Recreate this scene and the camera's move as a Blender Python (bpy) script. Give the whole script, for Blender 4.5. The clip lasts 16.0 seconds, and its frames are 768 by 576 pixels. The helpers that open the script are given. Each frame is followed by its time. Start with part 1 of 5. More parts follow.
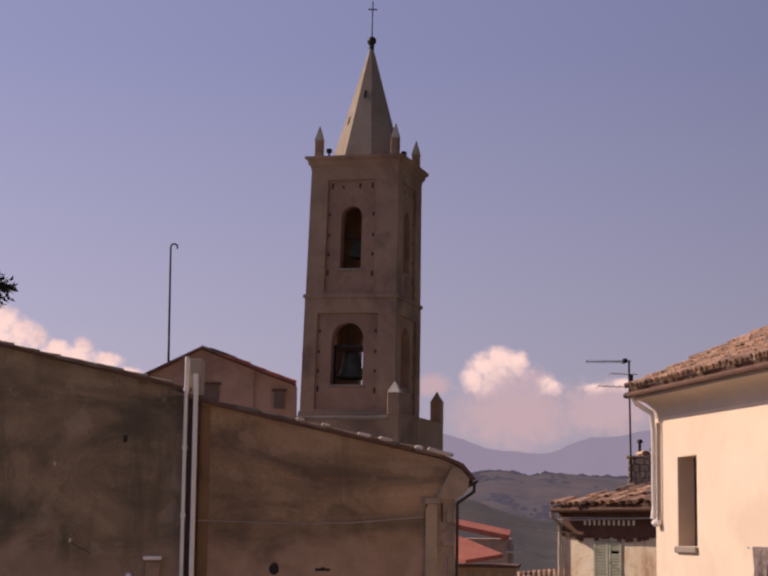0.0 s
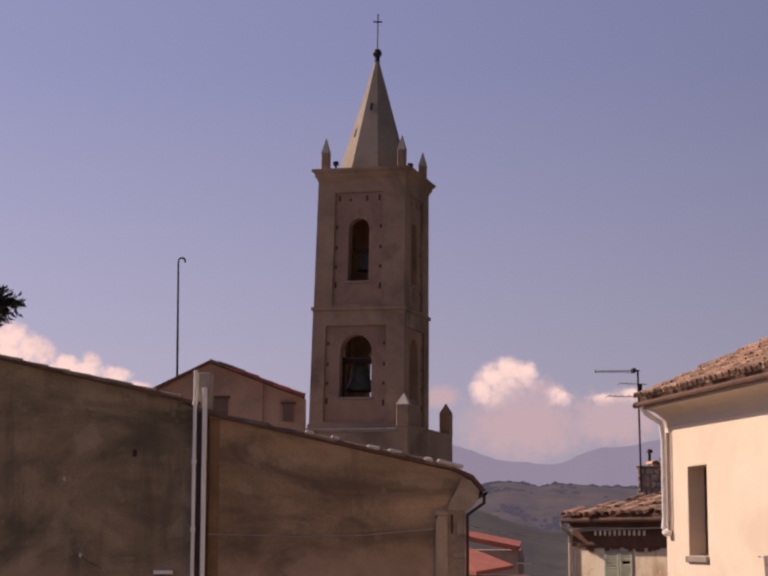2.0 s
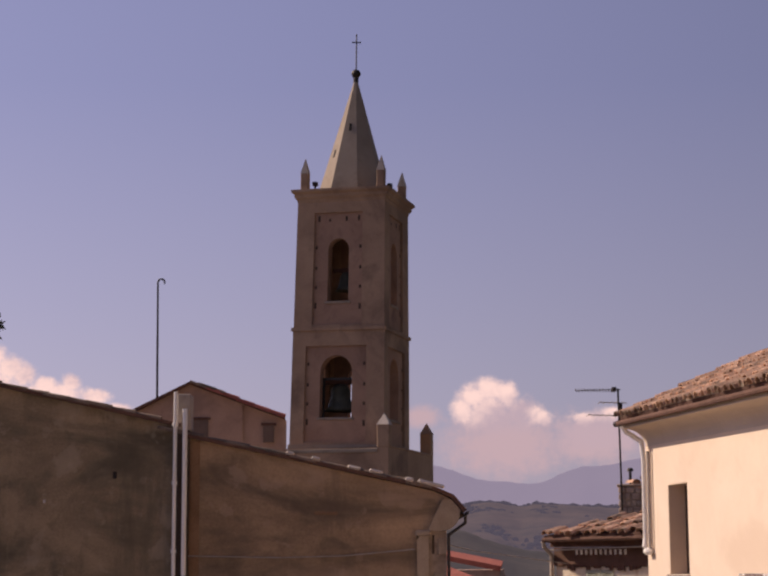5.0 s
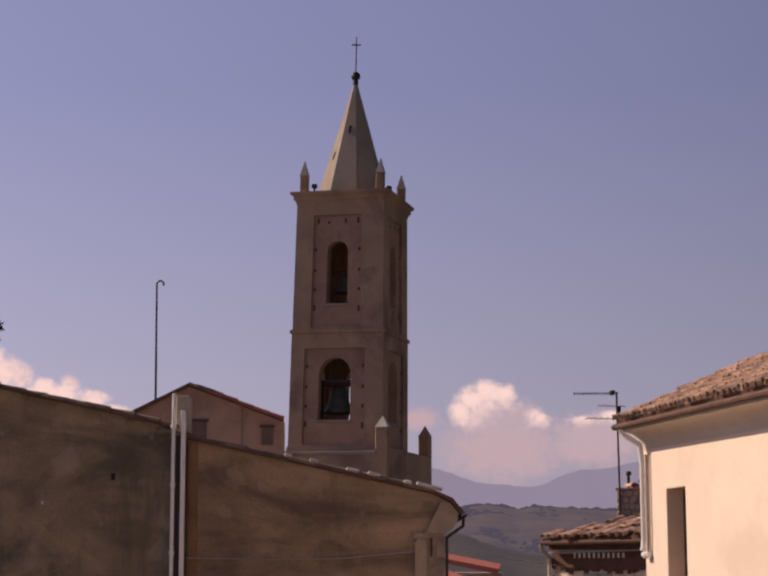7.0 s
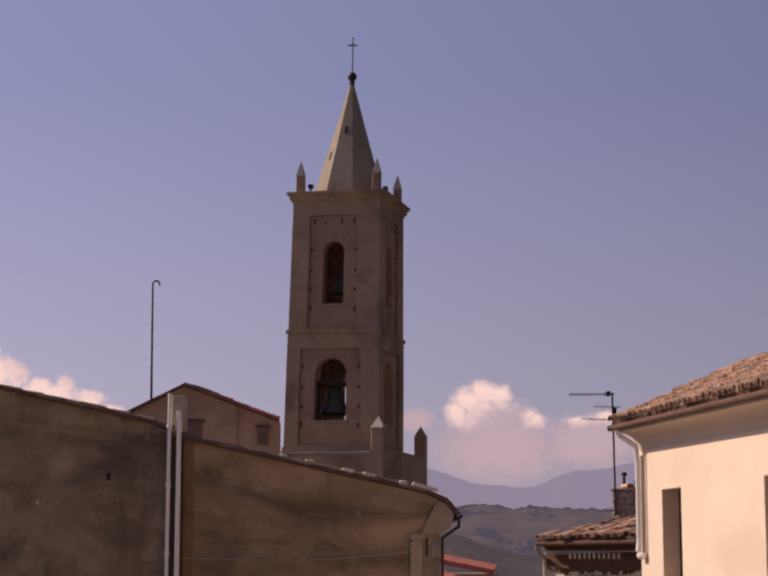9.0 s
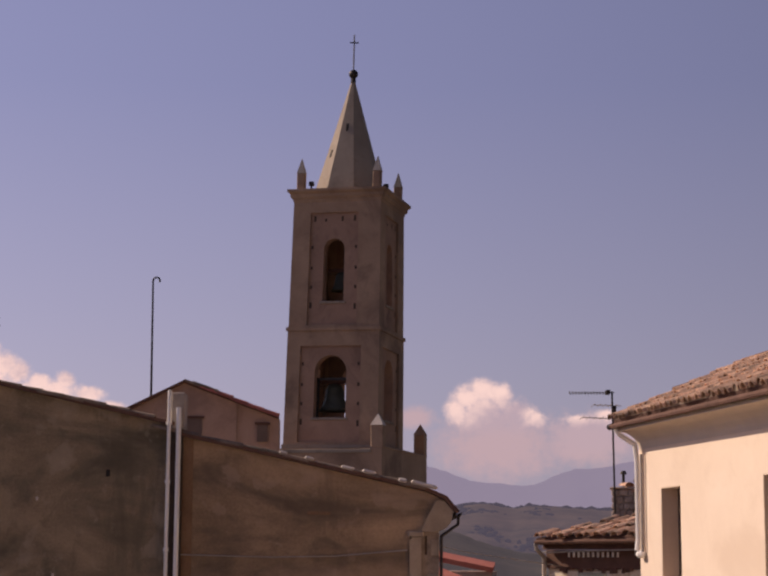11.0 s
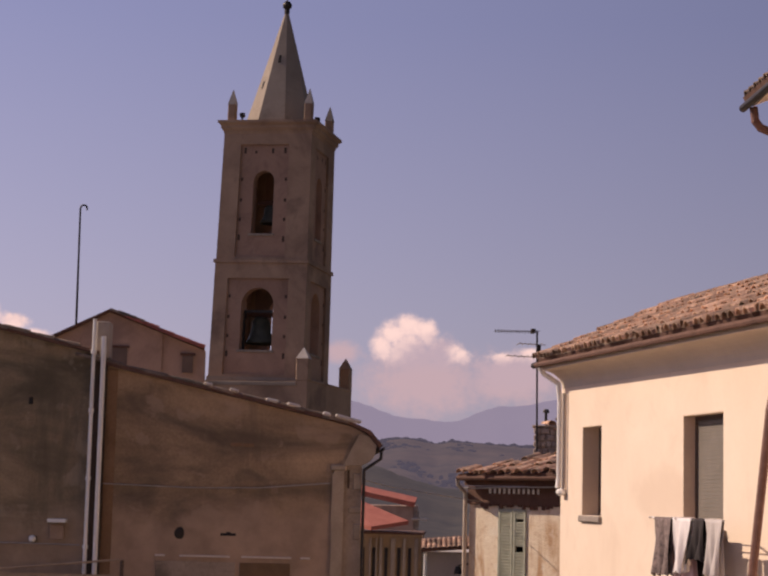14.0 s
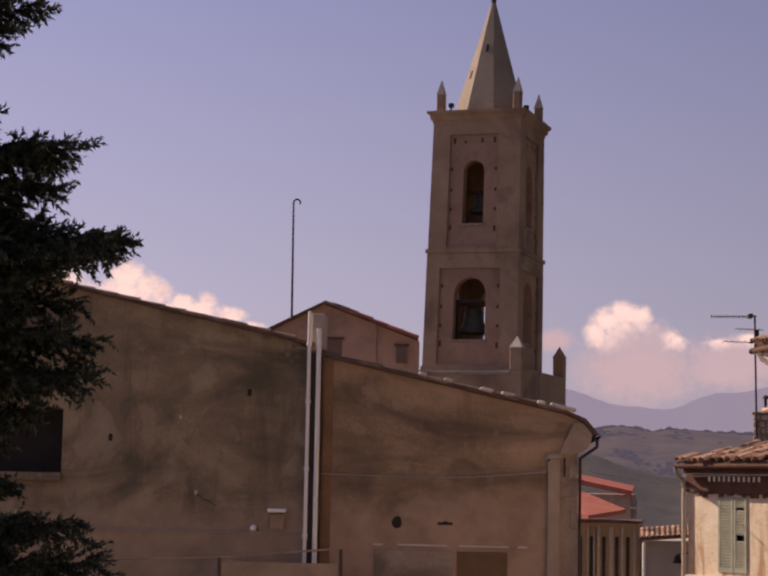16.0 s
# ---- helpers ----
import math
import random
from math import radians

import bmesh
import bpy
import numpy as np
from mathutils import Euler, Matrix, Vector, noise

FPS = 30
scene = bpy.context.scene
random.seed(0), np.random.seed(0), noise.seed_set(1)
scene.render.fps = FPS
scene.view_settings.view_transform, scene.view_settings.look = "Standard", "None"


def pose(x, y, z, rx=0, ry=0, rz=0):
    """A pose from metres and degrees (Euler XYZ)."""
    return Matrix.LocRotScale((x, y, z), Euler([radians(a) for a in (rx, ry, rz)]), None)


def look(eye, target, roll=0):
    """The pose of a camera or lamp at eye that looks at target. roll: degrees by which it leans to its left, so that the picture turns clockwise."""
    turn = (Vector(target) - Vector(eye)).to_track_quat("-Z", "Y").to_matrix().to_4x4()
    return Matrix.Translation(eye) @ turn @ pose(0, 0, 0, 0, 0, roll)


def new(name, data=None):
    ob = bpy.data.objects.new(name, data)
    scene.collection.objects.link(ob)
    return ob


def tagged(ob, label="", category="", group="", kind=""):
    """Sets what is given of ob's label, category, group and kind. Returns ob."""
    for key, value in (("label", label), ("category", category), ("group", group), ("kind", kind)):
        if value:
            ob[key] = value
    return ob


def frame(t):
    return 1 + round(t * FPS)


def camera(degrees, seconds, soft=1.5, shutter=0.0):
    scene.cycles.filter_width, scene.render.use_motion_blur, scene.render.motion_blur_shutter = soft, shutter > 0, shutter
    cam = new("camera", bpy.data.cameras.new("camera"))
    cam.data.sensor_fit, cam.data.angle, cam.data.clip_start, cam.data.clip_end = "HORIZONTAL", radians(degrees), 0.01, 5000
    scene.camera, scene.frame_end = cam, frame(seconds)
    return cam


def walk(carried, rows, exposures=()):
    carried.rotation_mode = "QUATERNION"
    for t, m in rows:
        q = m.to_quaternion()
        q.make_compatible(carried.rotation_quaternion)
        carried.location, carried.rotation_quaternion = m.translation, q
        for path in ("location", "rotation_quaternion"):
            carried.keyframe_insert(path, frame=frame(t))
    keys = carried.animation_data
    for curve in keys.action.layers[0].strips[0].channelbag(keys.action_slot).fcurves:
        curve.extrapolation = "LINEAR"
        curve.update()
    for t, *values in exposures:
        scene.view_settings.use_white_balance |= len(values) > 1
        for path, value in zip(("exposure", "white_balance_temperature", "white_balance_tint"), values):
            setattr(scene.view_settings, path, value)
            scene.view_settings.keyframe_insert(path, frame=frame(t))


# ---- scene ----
EYE_Z = 4.6
cam = camera(25.0, 16.0, soft=2.4)
walk(cam, [
    (0.0, pose(0, 0, 4.60, 97.901, -0.699, -0.095)),
    (0.5, pose(0, 0, 4.60, 97.854, -0.130, 0.147)),
    (1.0, pose(0, 0, 4.60, 98.030, -0.141, 0.073)),
    (1.5, pose(0, 0, 4.60, 98.541, -0.254, 0.306)),
    (2.0, pose(0, 0, 4.60, 98.296, -0.185, 0.241)),
    (2.5, pose(0, 0, 4.60, 98.397, -0.038, 0.194)),
    (3.0, pose(0, 0, 4.60, 98.287, 0.282, -0.118)),
    (3.5, pose(0, 0, 4.60, 98.777, 0.579, -0.495)),
    (4.0, pose(0, 0, 4.60, 98.607, 0.597, -0.401)),
    (4.5, pose(0, 0, 4.60, 98.543, 0.486, -0.692)),
    (5.0, pose(0, 0, 4.60, 98.962, 0.212, -0.372)),
    (7.5, pose(0, 0, 4.60, 99.097, 0.001, -0.454)),
    (8.0, pose(0, 0, 4.60, 99.172, 0.189, -0.450)),
    (8.5, pose(0, 0, 4.60, 99.065, -0.106, -0.626)),
    (9.0, pose(0, 0, 4.60, 99.059, -0.085, -0.588)),
    (11.5, pose(0, 0, 4.60, 98.926, -0.490, -0.527)),
    (12.0, pose(0, 0, 4.60, 98.823, -0.597, -0.228)),
    (12.5, pose(0, 0, 4.60, 98.104, -0.493, 0.385)),
    (13.0, pose(0, 0, 4.60, 96.420, -2.024, -0.312)),
    (13.5, pose(0, 0, 4.60, 96.377, -1.887, -1.094)),
    (14.0, pose(0, 0, 4.60, 96.859, -1.422, -3.168)),
    (14.5, pose(0, 0, 4.60, 96.039, -1.262, -2.824)),
    (15.0, pose(0, 0, 4.60, 96.046, -0.747, -1.253)),
    (15.5, pose(0, 0, 4.60, 96.417, -0.729, -0.306)),
    (16.0, pose(0, 0, 4.60, 96.345, -1.137, 3.922)),
], exposures=[(0.0, 0.0, 6900, 16), (5.0, 0.0, 6900, 16), (8.0, -0.07, 6900, 16), (13.2, -0.08, 6900, 16), (14.0, 0.0, 6900, 16), (15.0, 0.05, 6900, 16), (16.0, 0.08, 7150, 17)])

# ---- world, sun ----
SUN_EL, SUN_AZ = 35.0, -67.0          # degrees up; degrees to the left of straight ahead


def math_node(nt, op, a, b=None, c=None, clamp=False):
    n = nt.nodes.new("ShaderNodeMath")
    n.operation, n.use_clamp = op, clamp
    for i, v in enumerate((a, b, c)):
        if v is None:
            continue
        if isinstance(v, (int, float)):
            n.inputs[i].default_value = v
        else:
            nt.links.new(v, n.inputs[i])
    return n.outputs[0]


def mix_node(nt, fac, a, b, blend="MIX"):
    n = nt.nodes.new("ShaderNodeMix")
    n.data_type, n.blend_type = "RGBA", blend
    for sock, v in ((n.inputs[0], fac), (n.inputs[6], a), (n.inputs[7], b)):
        if isinstance(v, (int, float)):
            sock.default_value = v
        elif isinstance(v, tuple):
            sock.default_value = (*v, 1)
        else:
            nt.links.new(v, sock)
    return n.outputs[2]


def ramp_node(nt, fac, stops):
    n = nt.nodes.new("ShaderNodeValToRGB")
    el = n.color_ramp.elements
    el[0].position, el[0].color = stops[0][0], (*stops[0][1], 1)
    el[1].position, el[1].color = stops[-1][0], (*stops[-1][1], 1)
    for p, c in stops[1:-1]:
        e = el.new(p)
        e.color = (*c, 1)
    nt.links.new(fac, n.inputs[0])
    return n.outputs[0]


def smooth_node(nt, v, lo, hi):
    n = nt.nodes.new("ShaderNodeMapRange")
    n.interpolation_type = "SMOOTHSTEP"
    nt.links.new(v, n.inputs[0])
    n.inputs[1].default_value, n.inputs[2].default_value = lo, hi
    return n.outputs[0]


def noise_node(nt, vec, scale, detail=4.0, rough=0.55, distort=0.0):
    n = nt.nodes.new("ShaderNodeTexNoise")
    n.inputs["Scale"].default_value, n.inputs["Detail"].default_value = scale, detail
    n.inputs["Roughness"].default_value, n.inputs["Distortion"].default_value = rough, distort
    nt.links.new(vec, n.inputs["Vector"])
    return n.outputs["Fac"]


def make_world():
    w = bpy.data.worlds.new("sky")
    w.use_nodes = True
    scene.world = w
    nt = w.node_tree
    nt.nodes.clear()
    sky = nt.nodes.new("ShaderNodeTexSky")
    sky.sky_type, sky.sun_disc = "NISHITA", False
    sky.sun_elevation, sky.sun_rotation = radians(SUN_EL), radians(SUN_AZ)
    sky.air_density, sky.dust_density, sky.altitude = 1.0, 2.0, 400
    co = nt.nodes.new("ShaderNodeTexCoord").outputs["Generated"]
    sep = nt.nodes.new("ShaderNodeSeparateXYZ")
    nt.links.new(co, sep.inputs[0])
    az = math_node(nt, "MULTIPLY", math_node(nt, "ARCTAN2", sep.outputs[0], sep.outputs[1]), 57.2958)
    el = math_node(nt, "MULTIPLY", math_node(nt, "ARCSINE", sep.outputs[2]), 57.2958)
    # hazy summer sky: the Nishita sky, veiled by lavender haze towards the horizon
    veil = ramp_node(nt, math_node(nt, "DIVIDE", el, 60.0, clamp=True), [
        (0.0, (0.38, 0.33, 0.45)), (0.10, (0.318, 0.296, 0.445)), (0.26, (0.214, 0.220, 0.409)), (1.0, (0.14, 0.175, 0.38))])
    nish = mix_node(nt, 1.0, sky.outputs[0], (0.10, 0.10, 0.10), "MULTIPLY")
    # the haze is brighter towards the sun
    near = nt.nodes.new("ShaderNodeVectorMath")
    near.operation = "DOT_PRODUCT"
    nt.links.new(co, near.inputs[0])
    near.inputs[1].default_value = (math.sin(radians(SUN_AZ)), math.cos(radians(SUN_AZ)), 0.0)
    glow = math_node(nt, "MULTIPLY_ADD", near.outputs["Value"], 0.98, 0.715)
    glow = math_node(nt, "MAXIMUM", glow, 0.12)
    veil = mix_node(nt, 1.0, veil, glow, "MULTIPLY")
    base = mix_node(nt, 0.8, nish, veil)
    # cumulus over the mountains
    comb = nt.nodes.new("ShaderNodeCombineXYZ")
    nt.links.new(az, comb.inputs[0])
    nt.links.new(el, comb.inputs[1])
    flat = comb.outputs[0]
    n1 = noise_node(nt, flat, 2.1, 6.0, 0.62)
    n2 = noise_node(nt, flat, 5.0, 4.0, 0.55)
    puff = math_node(nt, "ADD", math_node(nt, "MULTIPLY", math_node(nt, "SUBTRACT", n1, 0.5), 0.95),
                     math_node(nt, "MULTIPLY", math_node(nt, "SUBTRACT", n2, 0.5), 0.25))

    def lobes(rows):
        """Smooth union of ellipses: azimuth, elevation and the two radii, in degrees."""
        f = None
        for a, e, ra, re in rows:
            dx = math_node(nt, "MULTIPLY", math_node(nt, "SUBTRACT", az, a), 1 / ra)
            dy = math_node(nt, "MULTIPLY", math_node(nt, "SUBTRACT", el, e), 1 / re)
            d = math_node(nt, "SQRT", math_node(nt, "ADD", math_node(nt, "MULTIPLY", dx, dx), math_node(nt, "MULTIPLY", dy, dy)))
            v = math_node(nt, "SUBTRACT", 1.0, d)
            f = v if f is None else math_node(nt, "SMOOTH_MAX", f, v, 0.25)
        return f
    # a thin veil of old cloud low over the mountains
    veil_f = math_node(nt, "ADD", lobes([(4.4, 3.75, 2.5, 1.3), (7.3, 3.9, 1.9, 1.0), (9.8, 4.1, 2.0, 1.0), (1.6, 4.7, 0.75, 0.42)]), puff)
    veil_a = math_node(nt, "MULTIPLY", smooth_node(nt, veil_f, -0.20, 0.70), 0.88)
    col = mix_node(nt, veil_a, base, (0.56, 0.41, 0.45))
    # bodies of the cumulus, then their sunlit heads
    body = math_node(nt, "ADD", lobes([(3.89, 5.60, 0.69, 0.42), (3.35, 5.34, 0.62, 0.46), (4.43, 5.42, 0.50, 0.46), (3.01, 4.92, 0.48, 0.48), (3.89, 4.8, 1.05, 0.8),
                                       (4.89, 4.73, 0.75, 0.66), (5.65, 4.62, 0.37, 0.28), (6.95, 4.62, 0.42, 0.2), (7.94, 4.74, 0.5, 0.26), (7.4, 4.15, 1.5, 0.7), (9.4, 4.5, 1.0, 0.4),
                                       (-12.52, 6.55, 0.63, 0.49), (-11.85, 6.25, 0.56, 0.43), (-11.39, 6.0, 0.45, 0.43), (-10.71, 5.68, 0.47, 0.32), (-9.87, 5.80, 0.36, 0.32),
                                       (-10.26, 5.46, 0.54, 0.36), (-9.09, 5.32, 0.56, 0.3), (-8.36, 4.96, 0.5, 0.2), (-12.76, 5.69, 1.26, 0.81), (-10.87, 5.13, 1.8, 0.72),
                                       (-15.0, 5.9, 1.6, 1.1)]), puff)
    low = smooth_node(nt, el, 3.9, 5.2)
    body_a = math_node(nt, "MULTIPLY", smooth_node(nt, body, -0.16, 0.55), math_node(nt, "MULTIPLY_ADD", low, 0.35, 0.60))
    heads = math_node(nt, "ADD", lobes([(3.82, 5.62, 0.95, 0.62), (3.25, 5.35, 0.85, 0.66), (2.95, 4.95, 0.66, 0.56), (4.45, 5.62, 0.55, 0.42), (5.62, 4.75, 0.45, 0.32), (6.9, 4.75, 0.5, 0.24),
                                        (7.94, 4.85, 0.6, 0.3), (9.3, 4.7, 1.0, 0.4), (-12.5, 6.2, 1.5, 1.2), (-10.7, 5.4, 2.0, 0.9), (-8.8, 5.1, 1.2, 0.6), (-15.0, 5.9, 2.0, 1.4)]),
                      math_node(nt, "MULTIPLY", puff, 1.6))
    lit = smooth_node(nt, heads, -0.7, 1.0)
    tone = mix_node(nt, lit, (0.52, 0.405, 0.47), (1.0, 0.735, 0.68))
    col = mix_node(nt, body_a, col, tone)
    bg = nt.nodes.new("ShaderNodeBackground")
    nt.links.new(col, bg.inputs[0])
    bg.inputs[1].default_value = 1.0
    nt.links.new(bg.outputs[0], nt.nodes.new("ShaderNodeOutputWorld").inputs[0])


make_world()
sun = new("sun", bpy.data.lights.new("sun", "SUN"))
sun.data.energy, sun.data.angle, sun.data.color = 4.5, radians(0.6), (1.0, 0.84, 0.68)
_a, _e = radians(SUN_AZ), radians(SUN_EL)
SUN_DIR = Vector((math.sin(_a) * math.cos(_e), math.cos(_a) * math.cos(_e), math.sin(_e)))
sun.matrix_world = look(SUN_DIR * 200, (0, 0, 0))


# ---- materials ----
def material(name, dark, light, scale=3.0, rough=0.85, bump=0.15, grain=40.0, metal=0.0, stain=None, stain_scale=0.5,
             streak=0.0, vary=0.0, stain_at=(0.5, 0.68), mend=None, coat=None, drip=0.0):
    """Two-scale noise colour with bump; stain: a third colour in broad patches; streak: stretch of the stains; drip: vertical runs; vary: tone by object;
    coat: a second render with a blotchy edge up to a height (colour, height, spread)."""
    m = bpy.data.materials.new(name)
    m.use_nodes = True
    nt = m.node_tree
    bsdf = nt.nodes["Principled BSDF"]
    geo = nt.nodes.new("ShaderNodeNewGeometry")
    pos = geo.outputs["Position"]
    big = noise_node(nt, pos, scale, 6.0, 0.6, 0.4)
    fine = noise_node(nt, pos, grain, 4.0, 0.6)
    mixv = math_node(nt, "MULTIPLY_ADD", fine, 0.35, math_node(nt, "MULTIPLY", big, 0.75))
    col = ramp_node(nt, mixv, [(0.34, dark), (0.72, light)])
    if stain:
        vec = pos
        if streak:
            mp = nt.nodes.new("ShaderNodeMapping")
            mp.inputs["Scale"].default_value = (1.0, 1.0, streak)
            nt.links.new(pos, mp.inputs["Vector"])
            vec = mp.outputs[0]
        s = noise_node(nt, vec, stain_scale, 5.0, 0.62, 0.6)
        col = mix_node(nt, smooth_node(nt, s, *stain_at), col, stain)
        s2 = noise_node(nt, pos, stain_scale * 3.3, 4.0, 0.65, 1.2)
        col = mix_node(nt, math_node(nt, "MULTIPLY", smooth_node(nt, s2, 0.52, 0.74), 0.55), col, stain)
    if mend:
        s3 = noise_node(nt, pos, 0.9, 4.0, 0.55, 0.3)
        col = mix_node(nt, math_node(nt, "MULTIPLY", smooth_node(nt, s3, 0.56, 0.62), 0.38), col, mend)
        s4 = noise_node(nt, pos, 2.6, 4.0, 0.6, 0.2)
        col = mix_node(nt, math_node(nt, "MULTIPLY", smooth_node(nt, s4, 0.60, 0.68), 0.3), col, mend)
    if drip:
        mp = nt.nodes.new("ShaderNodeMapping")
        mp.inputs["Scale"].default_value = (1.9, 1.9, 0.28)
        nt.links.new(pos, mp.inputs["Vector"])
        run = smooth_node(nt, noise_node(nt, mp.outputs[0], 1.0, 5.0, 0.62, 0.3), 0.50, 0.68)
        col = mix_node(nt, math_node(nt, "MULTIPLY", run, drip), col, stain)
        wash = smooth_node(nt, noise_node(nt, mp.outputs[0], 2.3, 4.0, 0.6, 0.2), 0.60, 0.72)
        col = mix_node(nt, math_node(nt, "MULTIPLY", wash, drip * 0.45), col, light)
    if coat:
        sep = nt.nodes.new("ShaderNodeSeparateXYZ")
        nt.links.new(pos, sep.inputs[0])
        edge = math_node(nt, "MULTIPLY_ADD", noise_node(nt, pos, 0.8, 5.0, 0.6, 0.5), coat[2] * 2, coat[1] - coat[2])
        f = smooth_node(nt, math_node(nt, "SUBTRACT", edge, sep.outputs[2]), -0.25, 0.35)
        tone = mix_node(nt, smooth_node(nt, noise_node(nt, pos, 1.6, 5.0, 0.6), 0.35, 0.7), coat[0], tuple(0.68 * c for c in coat[0]))
        col = mix_node(nt, math_node(nt, "MULTIPLY", f, 0.8), col, tone)
    if vary:
        info = nt.nodes.new("ShaderNodeObjectInfo")
        f = math_node(nt, "MULTIPLY_ADD", info.outputs["Random"], vary * 2, 1 - vary)
        hsv = nt.nodes.new("ShaderNodeHueSaturation")
        nt.links.new(col, hsv.inputs["Color"])
        nt.links.new(f, hsv.inputs["Value"])
        col = hsv.outputs[0]
    nt.links.new(col, bsdf.inputs["Base Color"])
    bsdf.inputs["Roughness"].default_value, bsdf.inputs["Metallic"].default_value = rough, metal
    if bump:
        b = nt.nodes.new("ShaderNodeBump")
        b.inputs["Strength"].default_value, b.inputs["Distance"].default_value = bump, 0.03
        nt.links.new(math_node(nt, "ADD", fine, big), b.inputs["Height"])
        nt.links.new(b.outputs[0], bsdf.inputs["Normal"])
    return m


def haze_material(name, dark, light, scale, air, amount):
    """Far land with painted haze: ground colour mixed with an emission in the colour of lit air."""
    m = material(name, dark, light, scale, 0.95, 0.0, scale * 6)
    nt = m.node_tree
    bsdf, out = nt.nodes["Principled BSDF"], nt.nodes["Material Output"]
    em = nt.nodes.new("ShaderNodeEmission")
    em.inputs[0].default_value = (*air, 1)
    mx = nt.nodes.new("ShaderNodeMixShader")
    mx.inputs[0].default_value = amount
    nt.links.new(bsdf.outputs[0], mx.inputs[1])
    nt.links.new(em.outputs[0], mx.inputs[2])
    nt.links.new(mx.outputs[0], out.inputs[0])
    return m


M_GROUND = material("ground_stone", (0.10, 0.088, 0.075), (0.22, 0.19, 0.155), 0.6, 0.9, 0.3, 8)
# last two values: haze put into the material as glow, and its share
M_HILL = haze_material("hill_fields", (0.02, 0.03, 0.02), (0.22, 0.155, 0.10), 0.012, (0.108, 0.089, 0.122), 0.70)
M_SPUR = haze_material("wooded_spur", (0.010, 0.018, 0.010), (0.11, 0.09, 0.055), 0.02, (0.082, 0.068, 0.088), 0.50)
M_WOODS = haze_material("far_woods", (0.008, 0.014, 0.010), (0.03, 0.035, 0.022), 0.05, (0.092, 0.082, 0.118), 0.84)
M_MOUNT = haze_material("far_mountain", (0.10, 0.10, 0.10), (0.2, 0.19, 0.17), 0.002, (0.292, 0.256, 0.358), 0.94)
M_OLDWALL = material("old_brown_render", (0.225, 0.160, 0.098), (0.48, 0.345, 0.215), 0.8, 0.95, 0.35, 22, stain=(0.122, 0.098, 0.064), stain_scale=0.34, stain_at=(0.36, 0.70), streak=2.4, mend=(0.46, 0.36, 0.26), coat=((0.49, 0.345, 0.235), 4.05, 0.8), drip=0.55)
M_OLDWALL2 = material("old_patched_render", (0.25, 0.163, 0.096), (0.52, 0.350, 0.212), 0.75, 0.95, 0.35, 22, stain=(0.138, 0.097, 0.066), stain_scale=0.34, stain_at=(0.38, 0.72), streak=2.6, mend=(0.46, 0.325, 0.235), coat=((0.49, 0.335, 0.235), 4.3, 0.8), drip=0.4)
M_QUOIN = material("pale_stone_pilaster", (0.31, 0.235, 0.17), (0.47, 0.365, 0.265), 2.0, 0.9, 0.25, 30)
M_TOWER = material("tower_brick_render", (0.31, 0.20, 0.132), (0.46, 0.31, 0.205), 0.5, 0.93, 0.3, 14, stain=(0.23, 0.15, 0.103), stain_scale=0.25)
M_PANEL = material("tower_panel_render", (0.295, 0.178, 0.125), (0.43, 0.272, 0.188), 0.45, 0.93, 0.3, 14, stain=(0.225, 0.138, 0.10), stain_scale=0.3)
M_SPIRE = material("spire_stone", (0.25, 0.198, 0.152), (0.355, 0.285, 0.222), 0.7, 0.9, 0.25, 16, stain=(0.21, 0.16, 0.12), stain_scale=0.4)
M_PALECAP = material("pale_cap_stone", (0.50, 0.42, 0.36), (0.68, 0.58, 0.50), 2.0, 0.85, 0.2, 20)
M_CAPGREY = material("grey_cap_stone", (0.34, 0.28, 0.24), (0.46, 0.39, 0.33), 2.0, 0.9, 0.2, 20)
M_GLASS = material("dark_window_glass", (0.03, 0.025, 0.022), (0.05, 0.04, 0.035), 1.0, 0.08, 0.0, 20)
# near-black: the shade inside openings is put into this colour
M_DARK = material("painted_shade", (0.02, 0.017, 0.015), (0.045, 0.035, 0.03), 1.0, 0.95, 0.1, 10)
M_IRON = material("dark_iron", (0.025, 0.022, 0.022), (0.06, 0.05, 0.045), 6.0, 0.55, 0.1, 60, metal=0.7)
M_BRONZE = material("bell_bronze", (0.07, 0.08, 0.065), (0.13, 0.135, 0.105), 3.0, 0.7, 0.1, 30, metal=0.3)
M_GREYPIPE = material("grey_pipe", (0.30, 0.26, 0.24), (0.45, 0.40, 0.36), 3.0, 0.5, 0.05, 40, metal=0.2)
M_WHITEPIPE = material("white_pipe", (0.82, 0.77, 0.71), (0.93, 0.89, 0.84), 2.0, 0.28, 0.05, 40)
M_CREAM = material("cream_render", (0.75, 0.595, 0.46), (0.83, 0.675, 0.535), 0.7, 0.9, 0.12, 35, stain=(0.72, 0.565, 0.435), stain_scale=0.35)
M_CORNICE = material("pale_cornice", (0.56, 0.45, 0.36), (0.68, 0.56, 0.45), 1.0, 0.88, 0.1, 35)
M_TILE = material("clay_roof_tile", (0.25, 0.115, 0.07), (0.66, 0.43, 0.30), 3.5, 0.92, 0.3, 45, stain=(0.20, 0.14, 0.10), stain_scale=2.0, vary=0.42)
M_REDROOF = material("red_roof_tile", (0.34, 0.08, 0.055), (0.48, 0.155, 0.105), 2.5, 0.85, 0.3, 20, vary=0.2)
